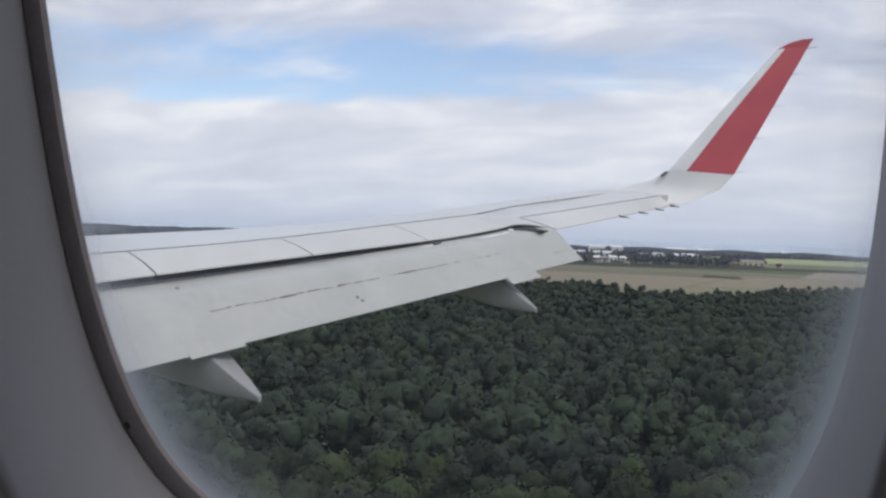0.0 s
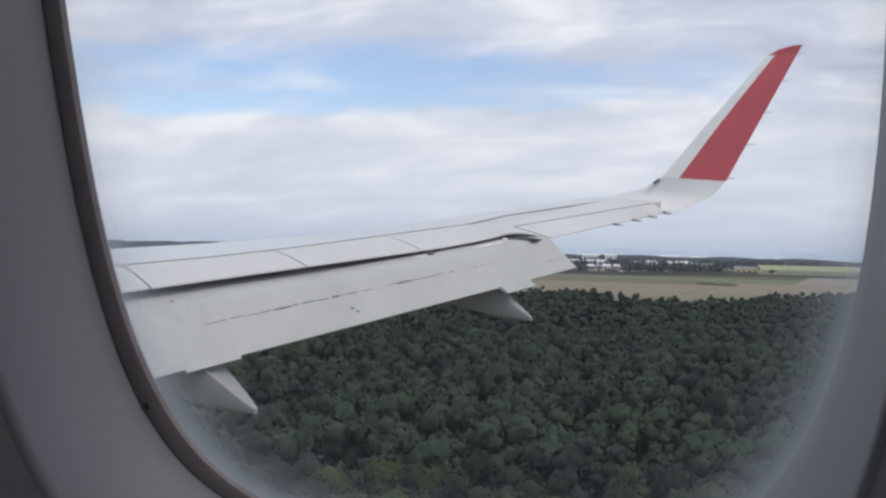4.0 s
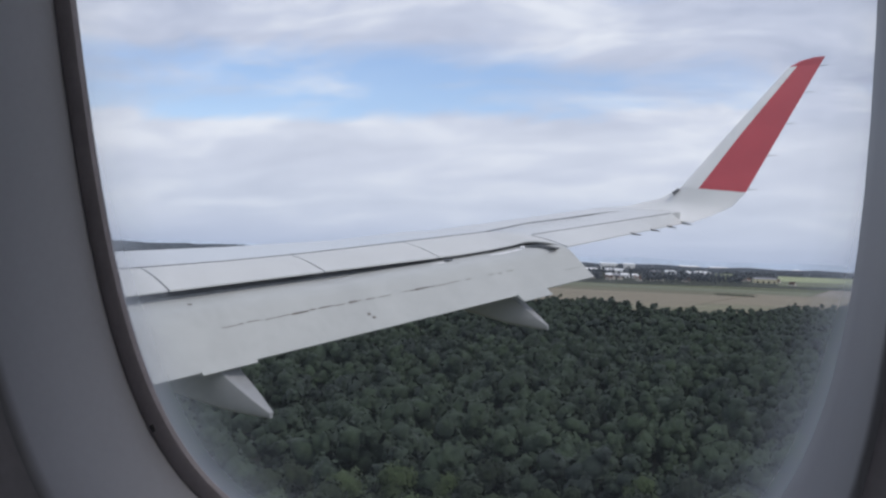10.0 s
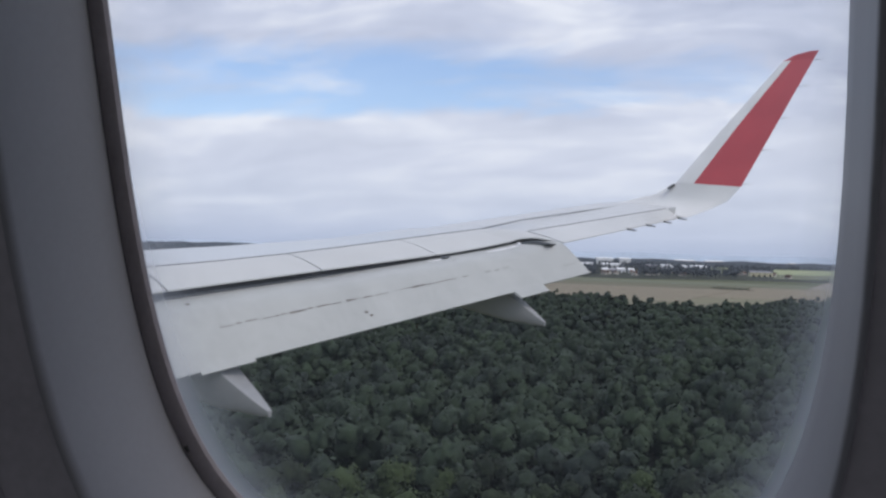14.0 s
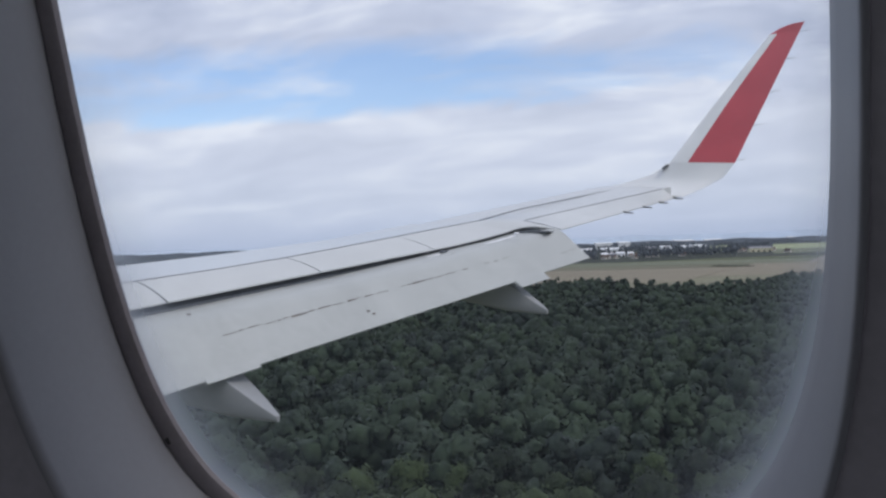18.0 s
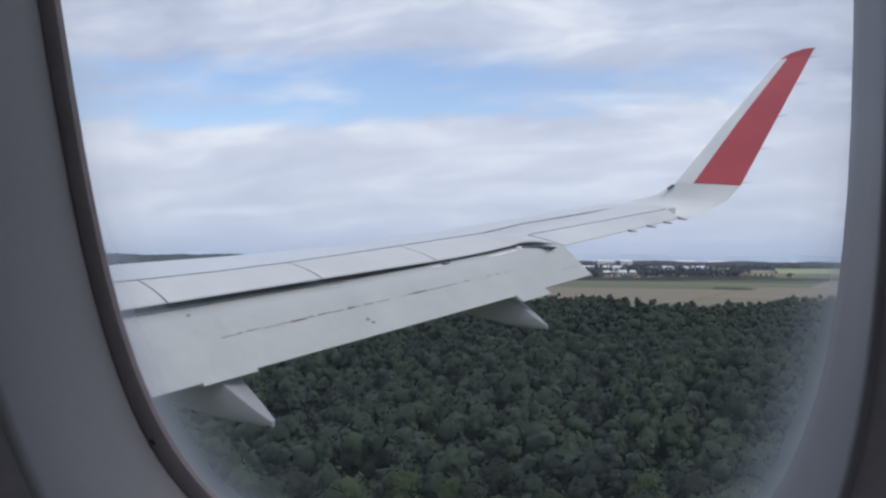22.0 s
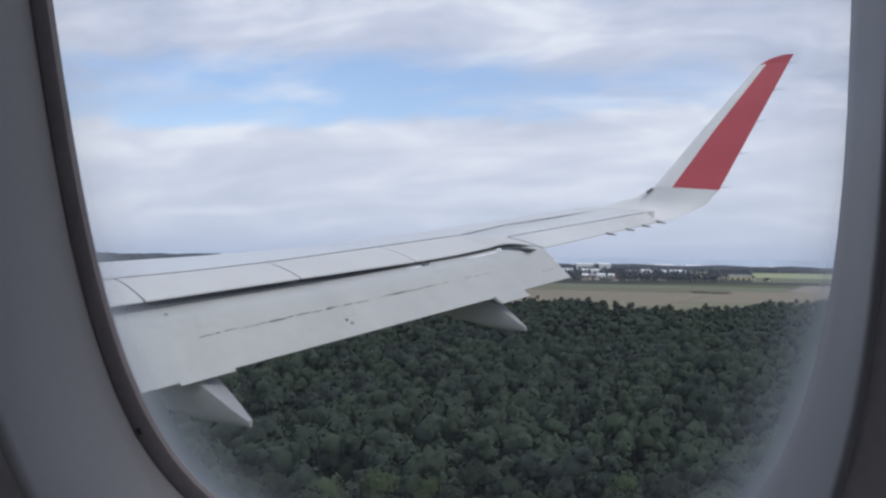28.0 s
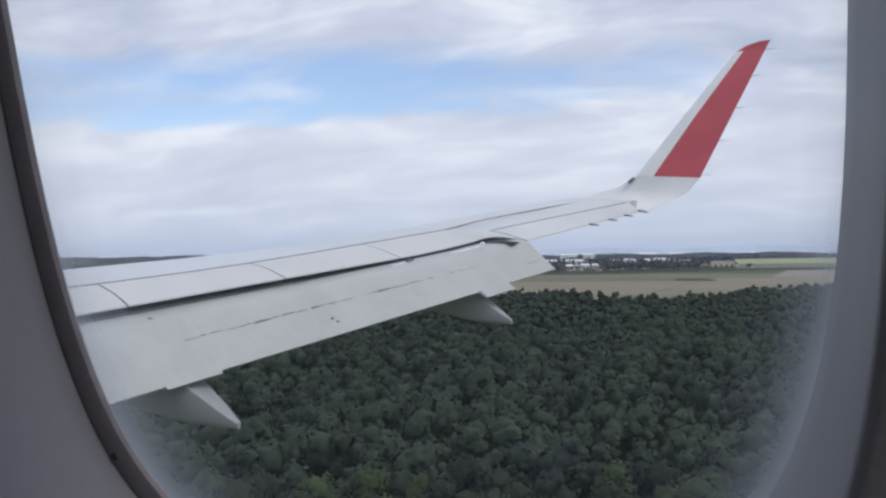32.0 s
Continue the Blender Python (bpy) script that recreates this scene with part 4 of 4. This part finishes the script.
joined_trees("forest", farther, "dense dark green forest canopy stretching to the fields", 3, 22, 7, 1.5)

# ---- woods and town beyond the fields
sheet("woodland_floor", [polar(2080, -0.6), polar(2080, -0.11), (-455, 2030), (-256, 2246), (-28, 2373), (330, 2405), polar(2700, 0.66), polar(4200, 0.66), polar(4200, -0.6)], 0.25, M_FLOOR, "dark ground under the belts of trees", "ground")
rs = np.random.RandomState(9)
belt_places = []
for i in range(6500):
    d = rs.uniform(2150, 3100) if i < 4300 else rs.uniform(3100, 4200)
    r = rs.uniform(-0.55, 0.62) * d
    x, y = polar(d, r / d)
    if noise.noise((d * 0.004, r * 0.004, 5.0)) < -0.32 or (-640 < x < 330 and y < float(np.interp(x, [-640, -455, -256, -28, 330], [1920, 2035, 2250, 2375, 2410]))):
        continue
    s = rs.uniform(0.9, 1.4)
    if 0.13 < r / d < 0.42 and d < 3360:
        # lower growth round the town
        s = min(s, (50.5 - 0.0105 * d) / 16.5)
        if (0.160 < r / d < 0.200 and d < 2760) or (0.300 < r / d < 0.340 and d < 2740):
            continue
    if (r / d > 0.333 and d < 3510) or (0.264 < r / d < 0.294 and 2980 < d < 3430):
        continue
    belt_places.append((x, y, s))
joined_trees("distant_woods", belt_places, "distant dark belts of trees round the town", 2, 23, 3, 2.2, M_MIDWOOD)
hedge = []
for k in range(150):
    t = k / 149
    hedge.append((lerp(-190, -128, t) + rs.uniform(-3, 3), lerp(1626, 1587, t) + rs.uniform(-3, 3), rs.uniform(0.13, 0.24)))
joined_trees("hedgerow", hedge, "dark low hedge in the middle of the grain field", 3, 24)
clump = [(*polar(rs.uniform(960, 1030), rs.uniform(0.385, 0.47)), rs.uniform(0.5, 0.9)) for k in range(90)]
joined_trees("field_grove", clump, "grove of dark trees between forest and fields", 4, 25, 14, 1.0)


HALL_RISE = 4


def hall(d, r, length, depth, height, mat, label):
    """A flat-roofed industrial hall with a parapet, roof and a row of doors."""
    t = tagged(new("industrial_hall"), label, "building", "halls of the town")
    x, y = polar(d, r)
    t.matrix_basis = pose(x, y, 0, 0, 0, 22)
    part("wall", box("wall", (length, depth, height - HALL_RISE), mat, 0.15, (0, 0, (height - HALL_RISE) / 2)), t)
    l, w = length / 2 + 0.5, depth / 2 + 0.5
    v = [(-l, -w, height - HALL_RISE), (l, -w, height - HALL_RISE), (l, w, height), (-l, w, height), (-l, -w, height - HALL_RISE - 0.4), (l, -w, height - HALL_RISE - 0.4), (l, w, height - HALL_RISE - 0.4), (-l, w, height - HALL_RISE - 0.4)]
    part("roof", mesh_of("roof", v, [(0, 1, 2, 3), (7, 6, 5, 4), (0, 4, 5, 1), (1, 5, 6, 2), (2, 6, 7, 3), (3, 7, 4, 0)], M_ROOFW if mat is M_HALLW else M_ROOFG), t, "low-pitched metal roof")
    n = max(2, int(length / 14))
    door = box("door", (4.5, 0.3, (height - HALL_RISE) * 0.5), M_GLASSD, 0.05, (0, -depth / 2 - 0.1, (height - HALL_RISE) * 0.25))
    for k in range(n):
        part("door", door, t, at=Matrix.Translation(((k + 0.5) * length / n - length / 2, 0, 0)))
    return t


M_ROOFW = material("white_metal_roof", (0.85, 0.86, 0.87), 0.5, 0, 0.06, 0.05, 1.0, spread=0.3)
HALLS = ((3300, 0.147, 56, 40, 18.6, "w"), (3310, 0.173, 63, 40, 18.6, "w"), (3300, 0.213, 30, 40, 17.8, "g"), (3320, 0.228, 33, 40, 18.8, "w"), (3300, 0.246, 14, 30, 18.8, "w"), (3310, 0.260, 48, 40, 19.6, "w"),
         (4260, 0.166, 70, 60, 32.5, "w"), (4260, 0.186, 48, 60, 33.5, "w"), (4260, 0.212, 40, 60, 31.5, "g"), (4260, 0.246, 80, 60, 33.5, "w"), (4260, 0.276, 75, 60, 32.5, "w"), (4265, 0.310, 40, 60, 31.5, "g"), (4260, 0.354, 24, 50, 32.5, "w"), (4260, 0.41, 60, 60, 32.5, "w"),
         (4200, -0.24, 110, 60, 37, "w"), (4200, -0.18, 60, 50, 36, "w"), (4210, -0.30, 70, 50, 36, "w"), (4220, -0.12, 50, 50, 36, "w"),
         (2720, 0.322, 60, 25, 15, "y"), (2690, 0.167, 16, 16, 12, "w"), (2710, 0.174, 20, 16, 11, "g"), (2720, 0.183, 22, 16, 13, "w"), (2740, 0.193, 16, 16, 12, "w"))
for d, r, ln, dp, hh, c in HALLS:
    hall(d, r, ln, dp, hh, {"w": M_HALLW, "y": M_HALLY, "g": M_ROOFG}[c], {"w": "long white industrial hall behind the trees", "y": "cream-clad hall at the edge of the town", "g": "low grey-clad hall beside the field"}[c] if d < 4200 else "very long pale warehouse near the horizon")


def gable_house(name, x, y, turn, ln, dp, eave, ridge, wall_mat, roof_mat, label, group):
    """A house with a gable roof, windows with frames, a door and a chimney."""
    t = tagged(new(name), label, "house", group)
    t.matrix_basis = pose(x, y, 0, 0, 0, turn)
    l, w = ln / 2, dp / 2
    v = [(-l, -w, 0), (l, -w, 0), (l, w, 0), (-l, w, 0), (-l, -w, eave), (l, -w, eave), (l, w, eave), (-l, w, eave), (-l, 0, ridge), (l, 0, ridge)]
    f = [(0, 1, 5, 4), (2, 3, 7, 6), (1, 2, 6, 9, 5), (3, 0, 4, 8, 7), (0, 3, 2, 1), (4, 5, 9, 8), (6, 7, 8, 9)]
    part("wall", mesh_of("wall", v, f, wall_mat), t)
    o, th = 0.5, 0.25
    rv, rf = [], []
    for s in (-1, 1):
        b = len(rv)
        k = (ridge - eave) / w
        rv += [(-l - o, s * (w + o), eave - o * k + 0.05), (l + o, s * (w + o), eave - o * k + 0.05), (l + o, 0, ridge + 0.05), (-l - o, 0, ridge + 0.05)]
        rv += [(p[0], p[1], p[2] + th) for p in rv[b:b + 4]]
        rf += [(b, b + 1, b + 2, b + 3), (b + 4, b + 7, b + 6, b + 5), (b, b + 4, b + 5, b + 1), (b + 1, b + 5, b + 6, b + 2), (b + 3, b + 2, b + 6, b + 7), (b, b + 3, b + 7, b + 4)]
    roof = part("roof", mesh_of("roof", rv, rf, roof_mat), t, "red-brown tiled gable roof" if roof_mat is M_TILE else "")
    part("chimney", box("chimney", (0.7, 0.7, 1.8), M_TILE, 0.03, (l * 0.4, 0.6, ridge + 0.5)), roof)
    win = box("window", (1.2, 0.16, 1.3), M_GLASSD, 0.02)
    n = max(2, int(ln / 3.2))
    for s in (-1, 1):
        for k in range(n):
            part("window", win, t, at=Matrix.Translation(((k + 0.5) * ln / n - l, s * (w + 0.02), eave * 0.55)))
    part("door", box("door", (1.1, 0.14, 2.1), M_TILE, 0.02, (0, 0, 1.05)), t, at=Matrix.Translation((0.2, -w - 0.04, 0)))
    return t


rs = np.random.RandomState(31)
for k in range(26):
    x, y = polar(rs.uniform(2350, 2900), rs.uniform(0.12, 0.36))
    gable_house("house", x, y, rs.uniform(0, 180), rs.uniform(10, 18), rs.uniform(8, 11), rs.uniform(4, 6), rs.uniform(8, 10.5), M_PLASTER, M_TILE,
                "pale plastered house with a tiled gable roof", "houses of the far town")

# ---------------------------------------------------------------- the airfield ahead and the farmland behind
sheet("verge", moved([(-1300, 296), (-320, 296), (-222, 286), (-164, 270), (-113, 252), (-89, 235), (-72, 213), (-57, 192), (-40, 158), (-25, 116), (-14, 50), (-1300, 50)]), 0.20, M_VERGE,
      "rough green verge along the perimeter road", "ground")
sheet("airfield_grass", moved([(-1300, 40), (-1300, 278), (-400, 280), (-250, 271), (-162, 254), (-133, 245), (-104, 232), (-88, 212), (-75, 190), (-64, 163), (-51, 122), (-42, 40)]), 0.30, M_DRY,
      "dry brown airfield grass with green patches", "ground")
sheet("grass_patch", moved([(-192, 258), (-172, 256.5), (-150, 250.5), (-134, 244), (-131.5, 236), (-131, 222), (-136, 196), (-196, 214)]), 0.36, M_GREEN, "bright green mown patch", "ground")
for a, b, c, d in ((-1200, 150, -225, 166), (-800, 96, -315, 108)):
    sheet("grass_strip", [(a, b), (c, b + 4), (c, d), (a, d - 4)], 0.36, M_GREEN, "greener mown strip across the dry grass", "ground")


M_TRACK = material("dark_service_track", (0.05, 0.052, 0.042), 0.9, 0, 0.3, 0.2, 2.0)


def ribbon(name, pts, width, z, mat, label, cat):
    """A road along a smooth line."""
    fine = []
    for i in range(len(pts) - 1):
        p0, p1, p2, p3 = pts[max(i - 1, 0)], pts[i], pts[i + 1], pts[min(i + 2, len(pts) - 1)]
        for k in range(8):
            t = k / 8
            fine.append(tuple(0.5 * (2 * q1 + (q2 - q0) * t + (2 * q0 - 5 * q1 + 4 * q2 - q3) * t * t + (3 * q1 - q0 - 3 * q2 + q3) * t ** 3) for q0, q1, q2, q3 in zip(p0, p1, p2, p3)))
    fine.append(pts[-1])
    rings = []
    for i, p in enumerate(fine):
        q0, q1 = Vector(fine[max(i - 1, 0)]), Vector(fine[min(i + 1, len(fine) - 1)])
        d = (q1 - q0).normalized()
        s = Vector((-d.y, d.x)) * width / 2
        rings.append([(p[0] + s.x, p[1] + s.y, z), (p[0] - s.x, p[1] - s.y, z), (p[0] - s.x, p[1] - s.y, z - 0.4), (p[0] + s.x, p[1] + s.y, z - 0.4)])
    return tagged(new(name, loft(name, rings, mat, smooth=False)), label, cat, kind="structure")


ribbon("road", moved([(-1300, 287), (-400, 287), (-250, 278), (-160, 261), (-131, 252), (-102, 239), (-82, 218), (-68, 195), (-56, 166), (-44, 126), (-32, 50)]), 8, 0.42, M_ASPHALT, "narrow grey asphalt perimeter road", "road")
ribbon("road", moved([(-127, 246), (-129, 222), (-134, 196), (-150, 150)]), 3, 0.44, M_TRACK, "dark narrow service track beside the mown patch", "road")
ribbon("road", [(-585, 278), (-559, 215), (-585, 150), (-635, 60)], 6, 0.44, M_CONCRETE, "worn concrete track across the airfield grass", "road")
ribbon("road", [(295, 300), (367, 360), (435, 455), (525, 600), (575, 760)], 9, 0.42, M_ASPHALT, "grey country road through the forest", "road")
ribbon("road", [(1155, 330), (1225, 400), (1315, 470), (1395, 560), (1525, 640), (1705, 700)], 4, 0.62, M_GRAVEL, "pale gravel farm track between pastures", "road")

# chequered airfield building
hangar = tagged(new("airfield_shed"), "long low shed with red and white chequered walls", "building")
hangar.matrix_basis = pose(-543, 226, 0.30, 0, 0, -2)
part("wall", box("wall", (34, 5, 2.7), M_HALLW, 0.05, (0, 0, 1.35)), hangar)
part("roof", box("roof", (34.8, 5.8, 0.3), M_ROOFG, 0.05, (0, 0, 2.85)), hangar, "grey flat roof")
chk = box("checker_panel", (0.9, 0.05, 0.66), M_CHECKR, 0.0)
for i in range(36):
    for j in range(4):
        if (i + j) % 2 and not 25 < i < 30:
            part("checker_panel", chk, hangar, at=Matrix.Translation((-16.2 + i * 0.9, -2.53, 0.36 + j * 0.66)))
# approach light posts
post = tagged(new("light_post"), "small white approach light post in the grass", "light post", "approach lights")
part("pole", rod("pole", (0, 0, 0), (0, 0, 0.8), 0.06, 0.05, M_HALLW, 8), post)
part("lamp", box("lamp", (0.2, 0.2, 0.16), M_GLASSD, 0.03, (0, 0, 0.88)), post, "dark lamp head")
post.matrix_basis = pose(-174 + AX, 252, 0.36)
prs = random.Random(8)
for k in range(40):
    copy_thing(post, pose(-245 - k * 18 + prs.uniform(-6, 6), (112, 140, 178, 210)[k % 4] + prs.uniform(-8, 8), 0.30))
for x, y in ((-108, 246), (-79, 226), (-62, 188), (-131, 236), (-158, 250)):
    copy_thing(post, pose(x + AX, y, 0.42))
for x, y in ((-246, 510), (-230, 512)):
    mast = tagged(new("lattice_mast"), "slender white mast standing in the forest", "mast", "masts in the forest")
    mast.matrix_basis = pose(x, y, 0)
    part("pole", rod("pole", (0, 0, 0), (0, 0, 31.5), 0.24, 0.14, M_HALLW, 10), mast)
    for z in (30.8, 28.6):
        part("aerial", box("aerial", (0.8, 0.8, 1.6), M_HALLW, 0.1, (0, 0, z)), mast)

# road bridge in the forest
bridge = tagged(new("road_bridge"), "grey concrete road bridge with railings in the forest", "bridge")
bridge.matrix_basis = pose(391, 392, 0, 0, 0, 53)
part("deck", box("deck", (46, 10, 0.9), M_CONCRETE, 0.05, (0, 0, 5.4)), bridge)
for s in (-1, 1):
    part("railing", box("railing", (46, 0.15, 1.0), M_ROOFG, 0.02, (0, s * 4.8, 6.3)), bridge)
for x in (-14, 0, 14):
    part("pier", box("pier", (1.0, 8, 5.0), M_CONCRETE, 0.1, (x, 0, 2.5)), bridge)

# farmland and lake behind
M_LAKE = material("lake_water", (0.05, 0.07, 0.08), 0.12, 0, 0.2, 0.02, 0.3)
sheet("water", [(1495 + 330 * math.cos(a) * (1 + 0.2 * math.sin(3 * a)), 1420 + 190 * math.sin(a) * (1 + 0.15 * math.cos(2 * a))) for a in [2 * math.pi * k / 40 for k in range(40)]],
      0.3, M_LAKE, "calm grey lake ringed by woods", "water")
for pts, mat, lab in (([(1005, 240), (1455, 240), (1455, 520), (1005, 480)], M_GREEN, "bright green pasture"), ([(1465, 240), (2005, 240), (1955, 560), (1465, 520)], M_GREEN, "bright green pasture"),
                      ([(1665, 620), (2085, 640), (2055, 900), (1705, 860)], M_STUBBLE, "pale harvested stubble field"), ([(805, 700), (1105, 720), (1065, 900), (825, 880)], M_OLIVE, "olive ripening grain field")):
    sheet("field", pts, 0.45, mat, lab, "field")
rs = np.random.RandomState(77)
for k in range(14):
    gable_house("farmhouse", 1185 + rs.uniform(-170, 170), 760 + rs.uniform(-90, 90), rs.uniform(0, 180), rs.uniform(11, 22), rs.uniform(8, 11), rs.uniform(3.5, 5.5), rs.uniform(7.5, 10),
                M_PLASTER, M_TILE, "pale farmhouse with a tiled roof among trees", "houses of the hamlet")
grove = [(1105 + rs.uniform(-260, 380), 640 + rs.uniform(-110, 330), rs.uniform(0.6, 1.1)) for k in range(420)]
grove += [(1495 + 430 * math.cos(a) + rs.uniform(-50, 50), 1420 + 290 * math.sin(a) + rs.uniform(-40, 40), rs.uniform(0.7, 1.1)) for a in rs.uniform(0, 6.28, 420)]
grove += [(lerp(1155, 2005, k / 60), 560 + 20 * math.sin(k) + rs.uniform(-5, 5), rs.uniform(0.5, 0.9)) for k in range(60)]
joined_trees("copses", grove, "dark green copses and hedges between the pastures", 2, 41)
edge_wood = []
for k in range(700):
    x, y = rs.uniform(-1250, -420), rs.uniform(306, 520)
    edge_wood.append((x, y, rs.uniform(0.7, 1.15)))
joined_trees("forest_strip", edge_wood, "dark forest along the edge of the airfield", 2, 42)

# dense undergrowth that closes the forest's edge down to the ground
under = []
for k in range(500):
    x = rs.uniform(-330, -22) + AX
    y = forest_edge(x) + rs.uniform(0.5, 20) ** 1.0
    under.append((x, y, rs.uniform(0.28, 0.55)))
joined_trees("undergrowth", under, "dense shrubs closing the edge of the forest", 3, 44, 16, 1.15)
# bushes on the airfield grass and along the verge
bush = []
for k in range(60):
    x = rs.uniform(-420, -60) + AX
    y = forest_edge(x) - rs.uniform(2, 6) if k < 36 else rs.uniform(120, 240)
    if k >= 36 and y > forest_edge(x) - 40:
        continue
    bush.append((x, y, rs.uniform(0.10, 0.22) if k < 36 else rs.uniform(0.03, 0.07)))
joined_trees("bushes", bush, "low dark bushes along the road and in the grass", 4, 43, 16, 1.2)

# tussocks in the dry grass
M_TUFT = material("straw_and_olive_tussock", (0.12, 0.105, 0.045), 0.95, 0, 0.3, 0.05, 0.9, contrast=1.6, tint=(0.20, 0.135, 0.065), island=True)
trs = np.random.RandomState(61)
tufts = []
while len(tufts) < 1500:
    x, y = trs.uniform(-230, -40) + AX, trs.uniform(110, 256)
    if y > forest_edge(x) - 26 or noise.noise((x * 0.05, y * 0.05, 2.0)) < -0.05 or -139 < x - AX < -124 or (x - AX < -128 and y > 205):
        continue
    r = trs.uniform(0.25, 0.7)
    tufts.append(quads_cloud(9, (x, y, 0.30), (r, r, r * 0.35), 0.2, trs))
q = np.concatenate(tufts)
k = np.arange(len(q))[:, None] * 4
tagged(new("tussocks", tri_mesh("tussocks", q.reshape(-1, 3), np.concatenate([k + np.array([[0, 1, 2]]), k + np.array([[0, 2, 3]])]), M_TUFT)), "straw-coloured tussocks in the dry airfield grass", "grass", kind="stuff")
